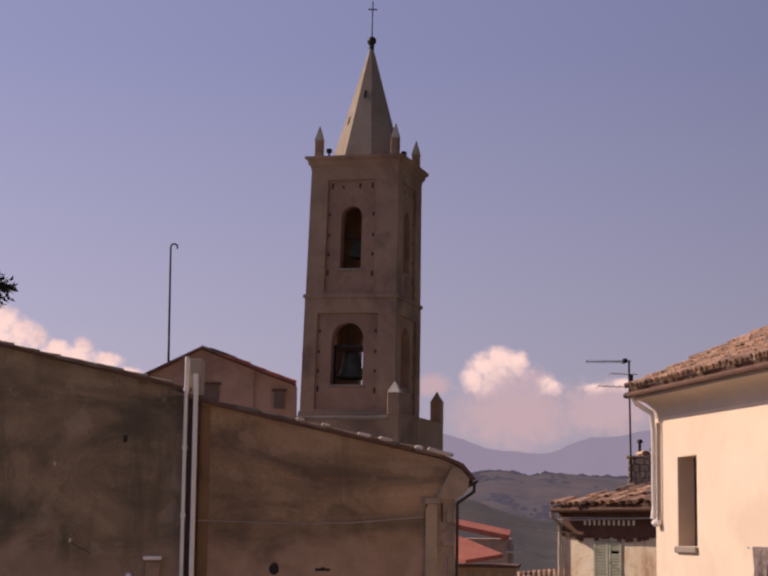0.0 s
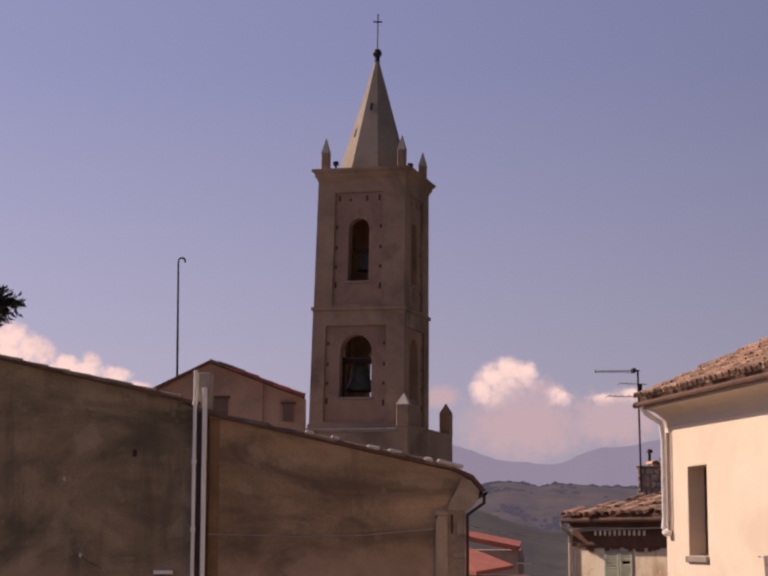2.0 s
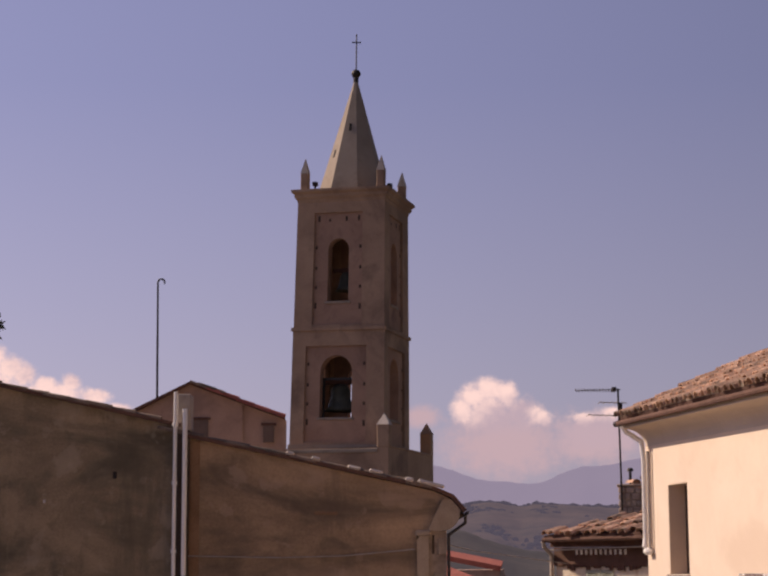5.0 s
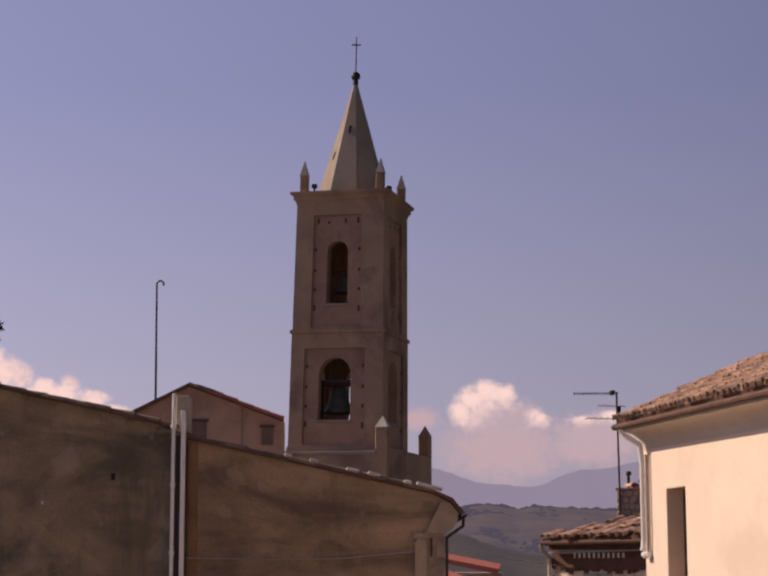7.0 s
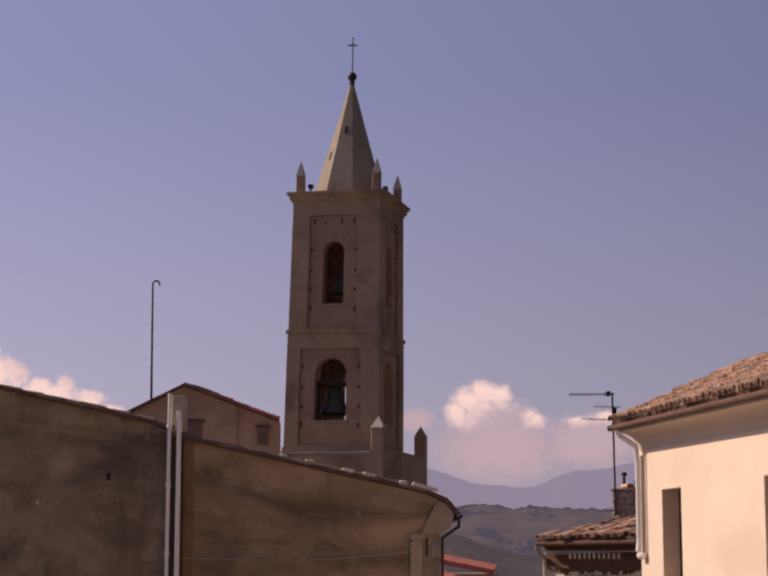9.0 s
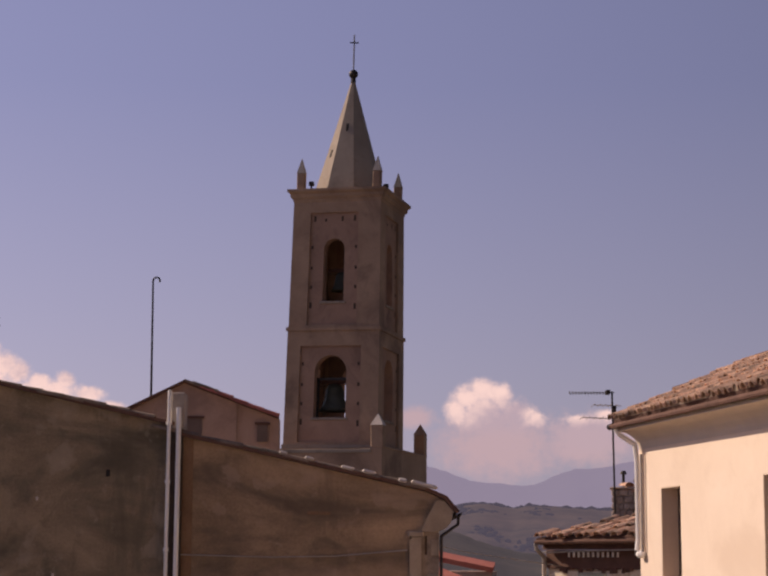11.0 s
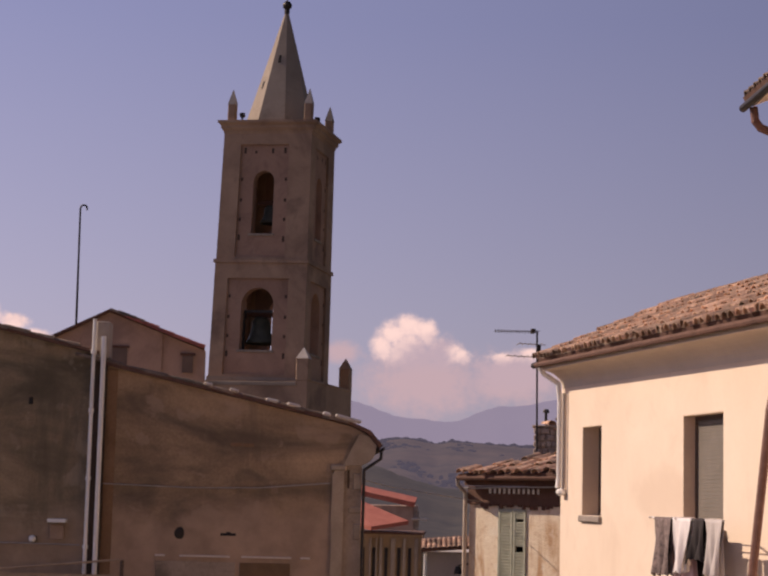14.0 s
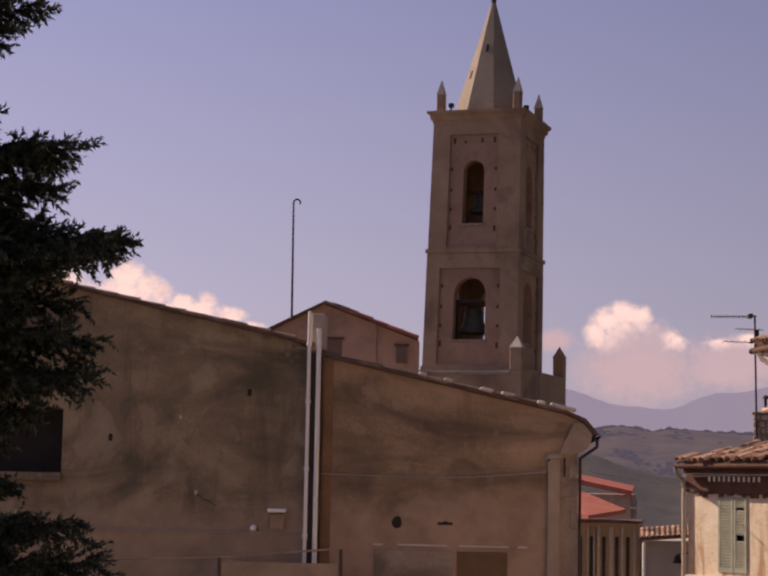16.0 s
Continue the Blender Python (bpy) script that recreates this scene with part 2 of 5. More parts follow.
M_UNDER = material("roof_board", (0.085, 0.04, 0.028), (0.17, 0.085, 0.058), 4.0, 0.9, 0.2, 50)
M_FRAME = material("brown_window_frame", (0.07, 0.042, 0.03), (0.12, 0.075, 0.05), 4.0, 0.6, 0.1, 60)
M_PIPEBROWN = material("brown_metal_pipe", (0.13, 0.055, 0.04), (0.24, 0.12, 0.085), 4.0, 0.6, 0.1, 40, metal=0.2)
M_BLIND = material("grey_brown_blind", (0.145, 0.122, 0.098), (0.195, 0.165, 0.135), 3.0, 0.7, 0.1, 60)
M_REVEAL = material("window_reveal", (0.66, 0.50, 0.37), (0.76, 0.59, 0.44), 2.0, 0.9, 0.1, 30)
M_PEEL = material("peeling_stucco", (0.70, 0.53, 0.37), (0.90, 0.79, 0.63), 1.5, 0.95, 0.4, 25, stain=(0.50, 0.30, 0.17), stain_scale=1.6, streak=0.22, stain_at=(0.52, 0.64), mend=(0.86, 0.80, 0.70))
M_SHUTTER = material("faded_green_shutter", (0.28, 0.29, 0.23), (0.46, 0.46, 0.37), 4.0, 0.8, 0.15, 50)
M_YELLOW = material("ochre_facade", (0.34, 0.22, 0.115), (0.48, 0.33, 0.19), 1.0, 0.9, 0.15, 20)
# white wall greyed: its shade is put into the base colour
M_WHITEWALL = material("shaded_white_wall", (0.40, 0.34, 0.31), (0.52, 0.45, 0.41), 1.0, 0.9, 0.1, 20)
M_ROSE = material("rose_render", (0.42, 0.27, 0.20), (0.54, 0.36, 0.27), 0.8, 0.93, 0.2, 20, stain=(0.34, 0.22, 0.17), stain_scale=0.5)
M_WOOD = material("brown_door_wood", (0.12, 0.065, 0.03), (0.22, 0.125, 0.06), 3.0, 0.75, 0.2, 40)
M_BARK = material("bark", (0.04, 0.03, 0.02), (0.09, 0.07, 0.05), 8.0, 0.95, 0.6, 60)
M_NEEDLE = material("dark_needles", (0.018, 0.024, 0.014), (0.045, 0.055, 0.032), 4.0, 0.75, 0.0, 30)
M_CLOTH_W = material("white_cloth", (0.62, 0.56, 0.54), (0.80, 0.74, 0.72), 3.0, 0.95, 0.1, 60)
M_CLOTH_D = material("dark_cloth", (0.014, 0.010, 0.010), (0.034, 0.024, 0.024), 3.0, 0.95, 0.1, 60)
M_CLOTH_C = material("checked_cloth", (0.03, 0.022, 0.02), (0.30, 0.22, 0.20), 16.0, 0.95, 0.1, 60)
M_CLOTH_P = material("pink_cloth", (0.55, 0.36, 0.36), (0.72, 0.52, 0.52), 3.0, 0.95, 0.1, 60)
M_BRICK = material("chimney_brick", (0.26, 0.18, 0.14), (0.58, 0.47, 0.39), 7.0, 0.95, 0.4, 40)


# ---- mesh helpers ----
def part(name, bm, mat, parent=None, label="", smooth=False):
    me = bpy.data.meshes.new(name)
    bmesh.ops.recalc_face_normals(bm, faces=bm.faces)
    bm.to_mesh(me)
    bm.free()
    me.materials.append(mat)
    if smooth:
        for p in me.polygons:
            p.use_smooth = True
    ob = new(name, me)
    if parent is not None:
        ob.parent = parent
    if label:
        ob["label"] = label
    return ob


def shared(name, mesh, parent, m):
    ob = new(name, mesh)
    ob.parent = parent
    ob.matrix_basis = m
    return ob


def thing(name, m, label, category, group="", kind=""):
    ob = new(name)
    ob.matrix_world = m
    ob.empty_display_size = 0.2
    return tagged(ob, label, category, group, kind)


def box(bm, x0, x1, y0, y1, z0, z1, m=None, bevel=0.0):
    r = bmesh.ops.create_cube(bm, size=1)
    mat = Matrix.Translation(((x0 + x1) / 2, (y0 + y1) / 2, (z0 + z1) / 2)) @ Matrix.Diagonal((x1 - x0, y1 - y0, z1 - z0, 1))
    bmesh.ops.transform(bm, matrix=(m @ mat) if m else mat, verts=r["verts"])
    if bevel:
        es = {e for v in r["verts"] for e in v.link_edges}
        bmesh.ops.bevel(bm, geom=list(es), offset=bevel, segments=1, affect="EDGES")
    return bm


def new_box(x0, x1, y0, y1, z0, z1, bevel=0.0):
    return box(bmesh.new(), x0, x1, y0, y1, z0, z1, None, bevel)


def rod(bm, a, b, r, seg=8, r2=None):
    a, b = Vector(a), Vector(b)
    d = b - a
    m = Matrix.Translation((a + b) / 2) @ d.to_track_quat("Z", "Y").to_matrix().to_4x4()
    bmesh.ops.create_cone(bm, cap_ends=True, segments=seg, radius1=r, radius2=r if r2 is None else r2, depth=d.length, matrix=m)
    return bm


def pipe_path(bm, pts, r, seg=8):
    for a, b in zip(pts[:-1], pts[1:]):
        rod(bm, a, b, r, seg)
    for p in pts[1:-1]:
        bmesh.ops.create_uvsphere(bm, u_segments=seg, v_segments=6, radius=r * 1.02, matrix=Matrix.Translation(p))
    return bm


def prism(bm, pts, y0, y1):
    """A polygon of (x, z) points drawn out from y0 to y1."""
    a = [bm.verts.new((x, y0, z)) for x, z in pts]
    b = [bm.verts.new((x, y1, z)) for x, z in pts]
    n = len(pts)
    bm.faces.new(a)
    bm.faces.new(b[::-1])
    for i in range(n):
        bm.faces.new((a[i], b[i], b[(i + 1) % n], a[(i + 1) % n]))
    return bm


def arch(cx, w, z0, z1, seg=12):
    """Outline (x, z) of a round-headed opening, from its lower left up and over."""
    r = w / 2
    zc = z1 - r
    return [(cx - r, z0)] + [(cx - r * math.cos(math.pi * i / seg), zc + r * math.sin(math.pi * i / seg)) for i in range(seg + 1)] + [(cx + r, z0)]


def arched_wall(bm, x0, x1, z0, z1, y0, y1, cx, w, a0, a1):
    """A wall slab with one round-headed opening through it."""
    o = arch(cx, w, a0, a1)
    r = w / 2
    box(bm, x0, cx - r, y0, y1, z0, z1)
    box(bm, cx + r, x1, y0, y1, z0, z1)
    if a0 > z0:
        box(bm, cx - r, cx + r, y0, y1, z0, a0)
    top = o[1:-1]
    prism(bm, [(cx - r, z1)] + top + [(cx + r, z1)], y0, y1)
    return bm


def wall_with_holes(bm, x_start, length, z0, z1, y0, y1, holes):
    """One slab along x between y0 (outer face) and y1, with square holes (x0, x1, z0, z1) through it."""
    xs = sorted({x_start, length, *(h[0] for h in holes), *(h[1] for h in holes)})
    zs = sorted({z0, z1, *(h[2] for h in holes), *(h[3] for h in holes)})
    grid = [[[bm.verts.new((x, y, z)) for z in zs] for x in xs] for y in (y0, y1)]

    def solid(i, k):
        if not (0 <= i < len(xs) - 1 and 0 <= k < len(zs) - 1):
            return False
        cx, cz = (xs[i] + xs[i + 1]) / 2, (zs[k] + zs[k + 1]) / 2
        return not any(h[0] < cx < h[1] and h[2] < cz < h[3] for h in holes)
    f, r = grid
    for i in range(len(xs) - 1):
        for k in range(len(zs) - 1):
            if not solid(i, k):
                continue
            bm.faces.new((f[i][k], f[i + 1][k], f[i + 1][k + 1], f[i][k + 1]))
            bm.faces.new((r[i][k], r[i][k + 1], r[i + 1][k + 1], r[i + 1][k]))
            for di, dk, p, q in ((-1, 0, (i, k), (i, k + 1)), (1, 0, (i + 1, k + 1), (i + 1, k)), (0, -1, (i + 1, k), (i, k)), (0, 1, (i, k + 1), (i + 1, k + 1))):
                if not solid(i + di, k + dk):
                    bm.faces.new((f[p[0]][p[1]], f[q[0]][q[1]], r[q[0]][q[1]], r[p[0]][p[1]]))
    for v in [v for v in bm.verts if not v.link_faces]:
        bm.verts.remove(v)
    return bm


def tile_mesh(name, length, r0, r1, mat, thick=0.018, seg=5):
    """A barrel roof tile: lies along +y, hollow down, wider at its lower end (y=0)."""
    bm = bmesh.new()
    rings = []
    for y, r in ((0, r0), (length, r1)):
        for rr in (r, r - thick):
            rings.append([bm.verts.new((-rr * math.cos(math.pi * i / seg), y, rr * 0.85 * math.sin(math.pi * i / seg))) for i in range(seg + 1)])
    o0, i0, o1, i1 = rings
    for i in range(seg):
        bm.faces.new((o0[i], o0[i + 1], o1[i + 1], o1[i]))
        bm.faces.new((i0[i + 1], i0[i], i1[i], i1[i + 1]))
        bm.faces.new((o0[i + 1], o0[i], i0[i], i0[i + 1]))
        bm.faces.new((o1[i], o1[i + 1], i1[i + 1], i1[i]))
    bm.faces.new((o0[0], o1[0], i1[0], i0[0]))
    bm.faces.new((o0[seg], i0[seg], i1[seg], o1[seg]))
    me = bpy.data.meshes.new(name)
    bmesh.ops.recalc_face_normals(bm, faces=bm.faces)
    bm.to_mesh(me)
    bm.free()
    me.materials.append(mat)
    return me


M_OLDTILE = material("weathered_roof_tile", (0.15, 0.095, 0.065), (0.33, 0.235, 0.165), 3.5, 0.93, 0.3, 45, stain=(0.13, 0.10, 0.075), stain_scale=2.0, vary=0.3)
OLDTILE = tile_mesh("old_roof_tile", 0.46, 0.085, 0.07, M_OLDTILE)
TILE = tile_mesh("roof_tile", 0.46, 0.105, 0.085, M_TILE)
REDTILE = tile_mesh("red_roof_tile", 0.46, 0.12, 0.10, M_REDROOF, seg=4)


def tile_field(parent, m, width, slope_len, step, mesh, seed, jitter=1.0, hip=0.0):
    """Barrel tiles over a slope: m's x runs along the eave, y up the slope, z out of it; hip: metres that each metre of slope loses at its start."""
    rnd = random.Random(seed)
    for i in range(int(width / step) + 1):
        for j in range(int(slope_len / 0.38) + 1):
            if i * step < j * 0.38 * hip:
                continue
            p = pose(i * step + rnd.uniform(-.012, .012) * jitter, j * 0.38 - 0.06 + rnd.uniform(-.03, .03) * jitter, 0.012 * j * 0.3 + rnd.uniform(0, .018) * jitter,
                     -2.5, rnd.uniform(-3, 3) * jitter, rnd.uniform(-3, 3) * jitter)
            shared("roof_tile", mesh, parent, m @ p)


M_SILL = material("grey_stone_sill", (0.22, 0.18, 0.15), (0.34, 0.28, 0.24), 3.0, 0.9, 0.15, 40)

# dark brown for gaps and holes, their shade put into the colour
M_PIER = material("gap_shade_brown", (0.055, 0.036, 0.025), (0.10, 0.068, 0.048), 2.0, 0.95, 0.2, 30)
M_BROWNWIN = material("brown_window", (0.13, 0.085, 0.065), (0.20, 0.13, 0.10), 2.0, 0.6, 0.05, 30)
M_RUST = material("rust_brown_render", (0.17, 0.095, 0.05), (0.30, 0.175, 0.10), 1.5, 0.95, 0.3, 25)
M_CLOTH_G = material("grey_white_cloth", (0.42, 0.37, 0.34), (0.56, 0.50, 0.47), 3.0, 0.95, 0.1, 60)
M_PATCH = material("grey_cement_patch", (0.25, 0.19, 0.145), (0.46, 0.35, 0.265), 1.2, 0.95, 0.3, 25, stain=(0.20, 0.15, 0.11), stain_scale=1.0)


# ---- ground and distance ----
def ground_z(x, y):
    r = math.hypot(x, y)
    if y <= 60:
        return 0.0 if r < 90 else -min(60.0, (r - 90) * 0.12)
    return -min(60.0, (y - 60) * 0.14 + max(0, r - 90) * 0.02)


def make_ground():
    bm = bmesh.new()
    radii = [0.0] + [6 * 1.145 ** i for i in range(50)]
    radii = [r for r in radii if r < 4700] + [4800]
    n = 72
    rings = []
    for r in radii[1:]:
        rings.append([bm.verts.new((r * math.sin(2 * math.pi * i / n), r * math.cos(2 * math.pi * i / n),
                                    ground_z(r * math.sin(2 * math.pi * i / n), r * math.cos(2 * math.pi * i / n)))) for i in range(n)])
    c = bm.verts.new((0, 0, 0))
    for i in range(n):
        bm.faces.new((c, rings[0][i], rings[0][(i + 1) % n]))
    for a, b in zip(rings[:-1], rings[1:]):
        for i in range(n):
            bm.faces.new((a[i], b[i], b[(i + 1) % n], a[(i + 1) % n]))
    tagged(part("ground", bm, M_GROUND), "worn stone and earth ground falling to a valley", "ground", kind="structure")


def ridge(name, az0, az1, near, far, height, foot, mat, label, rough, seed, steps=420, rows=26):
    """Land that rises from a foot at the near distance to a crest at the far one. height(az): degrees above the eye."""
    bm = bmesh.new()
    grid = []
    for j in range(rows + 1):
        f = j / rows
        r = near + (far - near) * f
        line = []
        for i in range(steps + 1):
            az = az0 + (az1 - az0) * i / steps
            crest = far * math.tan(radians(height(az)))
            s = f ** 0.8
            z = foot + (crest - foot) * s
            nv = noise.fractal(Vector((az * 0.55 + seed, f * 5.0, seed)), 1.0, 2.0, 5)
            z += nv * rough * (1 - f * 0.85) * min(1, f * 4)
            z += noise.fractal(Vector((az * 4.0 + seed, f * 14, seed + 3)), 1.0, 2.0, 3) * rough * 0.07
            z += noise.noise(Vector((az * 22.0, f * 30, seed))) * (1.5 if mat is not M_MOUNT else 1.0)
            line.append(bm.verts.new((r * math.sin(radians(az)), r * math.cos(radians(az)), EYE_Z + z)))
        grid.append(line)
    back = [bm.verts.new((v.co.x * 1.03, v.co.y * 1.03, -70)) for v in grid[-1]]
    grid.append(back)
    for a, b in zip(grid[:-1], grid[1:]):
        for i in range(steps):
            bm.faces.new((a[i], a[i + 1], b[i + 1], b[i]))
    tagged(part(name, bm, mat, smooth=True), label, "hills", kind="structure")


make_ground()
MOUNT_AZ = (-40, -18, -6, 0.4, 2.05, 2.97, 3.66, 4.95, 5.49, 6.02, 6.48, 6.93, 7.31, 8.0, 9.6, 14, 24, 40)
MOUNT_EL = (2.2, 3.6, 2.7, 3.35, 3.13, 2.85, 2.59, 2.47, 2.50, 2.71, 2.94, 3.05, 3.02, 3.17, 3.4, 2.8, 3.3, 2.3)
CREST_AZ = (-40, -20, -4, 1.5, 3.05, 3.66, 4.11, 4.6, 4.95, 5.12, 5.56, 6.17, 7.52, 10, 40)
CREST_EL = (1.6, 2.5, 1.75, 1.72, 1.84, 1.92, 1.90, 1.80, 1.74, 1.83, 1.85, 1.80, 1.74, 1.66, 1.6)
SPUR_AZ = (-40, -10, 1.0, 2.44, 3.08, 3.69, 4.22, 4.75, 5.66, 8, 40)
SPUR_EL = (0.6, 0.9, 1.2, 1.05, 0.95, 0.72, 0.51, 0.37, 0.25, 0.2, 0.4)


def crest_at(az, azs, els):
    """Height of a skyline in degrees, eased over a third of a degree."""
    return float(np.mean([np.interp(az + d, azs, els) for d in (-0.16, -0.08, 0.0, 0.08, 0.16)]))


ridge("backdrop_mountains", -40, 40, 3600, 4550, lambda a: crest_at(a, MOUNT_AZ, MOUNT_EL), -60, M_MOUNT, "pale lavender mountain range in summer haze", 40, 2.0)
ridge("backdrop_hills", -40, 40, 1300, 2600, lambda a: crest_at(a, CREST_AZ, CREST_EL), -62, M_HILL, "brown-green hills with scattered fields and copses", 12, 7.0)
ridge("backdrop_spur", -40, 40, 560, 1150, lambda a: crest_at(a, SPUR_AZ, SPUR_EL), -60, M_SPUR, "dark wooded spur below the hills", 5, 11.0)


def far_woods():
    """Tree clumps: a broken belt along the hill's crest and copses down its slope."""
    rnd = random.Random(52)
    tmp = bmesh.new()
    bmesh.ops.create_icosphere(tmp, subdivisions=1, radius=1.0)
    ball = [v.co.copy() for v in tmp.verts]
    tri = [tuple(v.index for v in f.verts) for f in tmp.faces]
    tmp.free()
    verts, faces = [], []

    def clump(az, r, z, w, h):
        c = Vector((r * math.sin(radians(az)), r * math.cos(radians(az)), z))
        i = len(verts)
        for v in ball:
            k = rnd.uniform(0.75, 1.2)
            verts.append(c + Vector((v.x * w * k, v.y * w * k, v.z * h * k)))
        faces.extend(tuple(i + n for n in f) for f in tri)

    for k in range(900):
        az = rnd.uniform(-2, 11)
        if noise.noise(Vector((az * 1.1, 3.0, 0.0))) < -0.5:
            continue
        clump(az, 2590, EYE_Z + 2590 * math.tan(radians(crest_at(az, CREST_AZ, CREST_EL))) - rnd.uniform(1, 13), rnd.uniform(5, 13), rnd.uniform(3, 5.5))
    for k in range(1500):
        az, f = rnd.uniform(-2, 11), rnd.uniform(0.35, 0.97)
        if noise.noise(Vector((az * 0.9 + 4, f * 5.0, 6.0))) < 0.16:
            continue
        r = 1300 + 1300 * f
        crest = 2600 * math.tan(radians(crest_at(az, CREST_AZ, CREST_EL)))
        clump(az, r, EYE_Z - 62 + (crest + 62) * f ** 0.8, rnd.uniform(2.5, 7), rnd.uniform(1.5, 3.2))
    me = bpy.data.meshes.new("far_woods")
    me.from_pydata(verts, [], faces)
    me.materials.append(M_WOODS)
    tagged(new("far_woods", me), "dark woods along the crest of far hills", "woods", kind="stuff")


far_woods()


# ---- gabled house in the shade ----
GY = 30.0        # plane of its gable wall


def verge_z(x):
    if x > -3.28:
        return 6.03 - 0.217 * x
    return 6.16 - 0.224 * x if x > -8.2 else 7.997 + 0.224 * (x + 8.2)


def gable_house():
    h = thing("gabled_house", pose(0, GY, 0), "old gabled house with stained brown render, in shade", "house")
    # left bay with its deep opening, then the wall up to the pipes, then the patched wall
    for pts in ([(-17, 0), (-9.7, 0), (-9.7, verge_z(-9.7)), (-17, verge_z(-17))], [(-9.7, 0), (-7.72, 0), (-7.72, 4.63), (-9.7, 4.63)],
                [(-9.7, 5.75), (-7.72, 5.75), (-7.72, verge_z(-7.72)), (-8.2, verge_z(-8.2)), (-9.7, verge_z(-9.7))],
                [(-7.72, 0), (-3.26, 0), (-3.26, verge_z(-3.3)), (-7.72, verge_z(-7.72))]):
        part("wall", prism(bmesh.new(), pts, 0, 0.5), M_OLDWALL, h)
    bm = bmesh.new()
    prism(bm, [(-3.26, 0), (0.76, 0), (0.76, 5.12), (0.94, 5.12), (1.20, 5.64), (1.355, 5.65), (1.06, verge_z(1.06) - 0.01), (-3.26, verge_z(-3.26))], -0.03, 0.5)
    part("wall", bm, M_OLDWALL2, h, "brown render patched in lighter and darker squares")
    # near-black sheet stands in for the shade inside the opening
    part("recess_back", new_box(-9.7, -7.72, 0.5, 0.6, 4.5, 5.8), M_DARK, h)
    part("window_sill", new_box(-9.8, -7.7, -0.12, 0.3, 4.48, 4.63, 0.02), M_OLDWALL, h)
    # corner pilaster and the side and back walls
    part("pilaster", prism(bmesh.new(), [(0.76, 0), (0.96, 0), (0.96, 5.02), (0.80, 5.02), (0.76, 4.96)], -0.10, 0.5), M_QUOIN, h, "pale stone corner pilaster")
    part("wall", prism(bmesh.new(), [(0.96, 0), (1.27, 0), (1.27, 5.10), (0.96, 5.12)], -0.02, 0.5), M_PATCH, h, "narrow brown wall beside the pilaster")
    part("capital", new_box(0.73, 1.0, -0.135, 0.3, 5.02, 5.12, 0.02), M_QUOIN, h)
    for x0, z0, x1, z1 in ((1.12, 4.70, 1.265, 4.98), (1.05, 4.30, 1.268, 4.40), (1.14, 3.85, 1.266, 4.12)):
        part("quoin", new_box(x0, x1, -0.05, 0.2, z0, z1, 0.015), M_QUOIN, h, "pale corner stone")
    # dark strip painted for the shade in the recess beside the pilaster
    part("joint", new_box(1.02, 1.06, -0.024, 0.1, 4.72, 5.04, 0.004), M_PIER, h)
    part("side_wall", new_box(0.85, 1.27, 0.5, 4, 0, 5.1), M_OLDWALL2, h)
    part("back_wall", prism(bmesh.new(), [(-17, 0), (1.27, 0), (1.27, 5.1), (-8.2, 7.3), (-17, 5.3)], 3.6, 4), M_OLDWALL, h)
    # curved cornice under the eave
    pts = [(0.94, 5.12), (1.16, 5.10)]
    for i in range(9):
        a = i / 8 * math.pi / 2
        pts.append((1.22 + 0.28 * math.sin(a), 5.12 + 0.30 * (1 - math.cos(a))))
    pts += [(1.52, 5.45), (1.36, 5.64), (1.20, 5.64)]
    part("cornice", prism(bmesh.new(), pts, -0.10, 4), M_QUOIN, h, "curved pale stone cornice")
    # roof slabs
    part("roof", prism(bmesh.new(), [(-3.26, verge_z(-3.26)), (1.06, verge_z(1.06)), (1.36, 5.66), (1.56, 5.42), (1.62, 5.46), (1.40, 5.72), (1.08, verge_z(1.08) + 0.06), (-3.26, verge_z(-3.26) + 0.06)], -0.14, 4.1), M_UNDER, h)
    part("roof", prism(bmesh.new(), [(-8.2, verge_z(-8.2)), (-3.30, verge_z(-3.3)), (-3.30, verge_z(-3.3) + 0.06), (-8.2, verge_z(-8.2) + 0.06)], -0.14, 4.1), M_UNDER, h)
    part("roof", prism(bmesh.new(), [(-17.4, verge_z(-17.4)), (-8.2, verge_z(-8.2)), (-8.2, verge_z(-8.2) + 0.07), (-17.4, verge_z(-17.4) + 0.07)], -0.14, 4.1), M_UNDER, h)
    rnd = random.Random(4)
    x = 1.02
    while x > -8.1:
        m = pose(x, -0.07 + rnd.uniform(-.02, .02), verge_z(x) + 0.03 + rnd.uniform(0, .02), 0, 0, 90 + rnd.uniform(-4, 4)) @ pose(0, 0, 0, 12.0 + rnd.uniform(-2, 2), rnd.uniform(-8, 8), 0)
        shared("verge_tile", OLDTILE, h, m)
        x -= rnd.uniform(0.36, 0.44)
    # gutter and swan-neck downpipe at the corner
    bm = bmesh.new()
    prism(bm, [(1.53, 5.44), (1.545, 5.38), (1.59, 5.355), (1.635, 5.38), (1.65, 5.44), (1.635, 5.44), (1.62, 5.39), (1.59, 5.37), (1.56, 5.39), (1.545, 5.44)], -0.2, 4)
    part("gutter", bm, M_IRON, h, "dark metal gutter")
    part("downpipe", pipe_path(bmesh.new(), [(1.59, -0.12, 5.38), (1.585, -0.12, 5.24), (1.30, -0.14, 5.04), (1.295, -0.14, 0)], 0.026), M_IRON, h, "dark swan-neck downpipe")
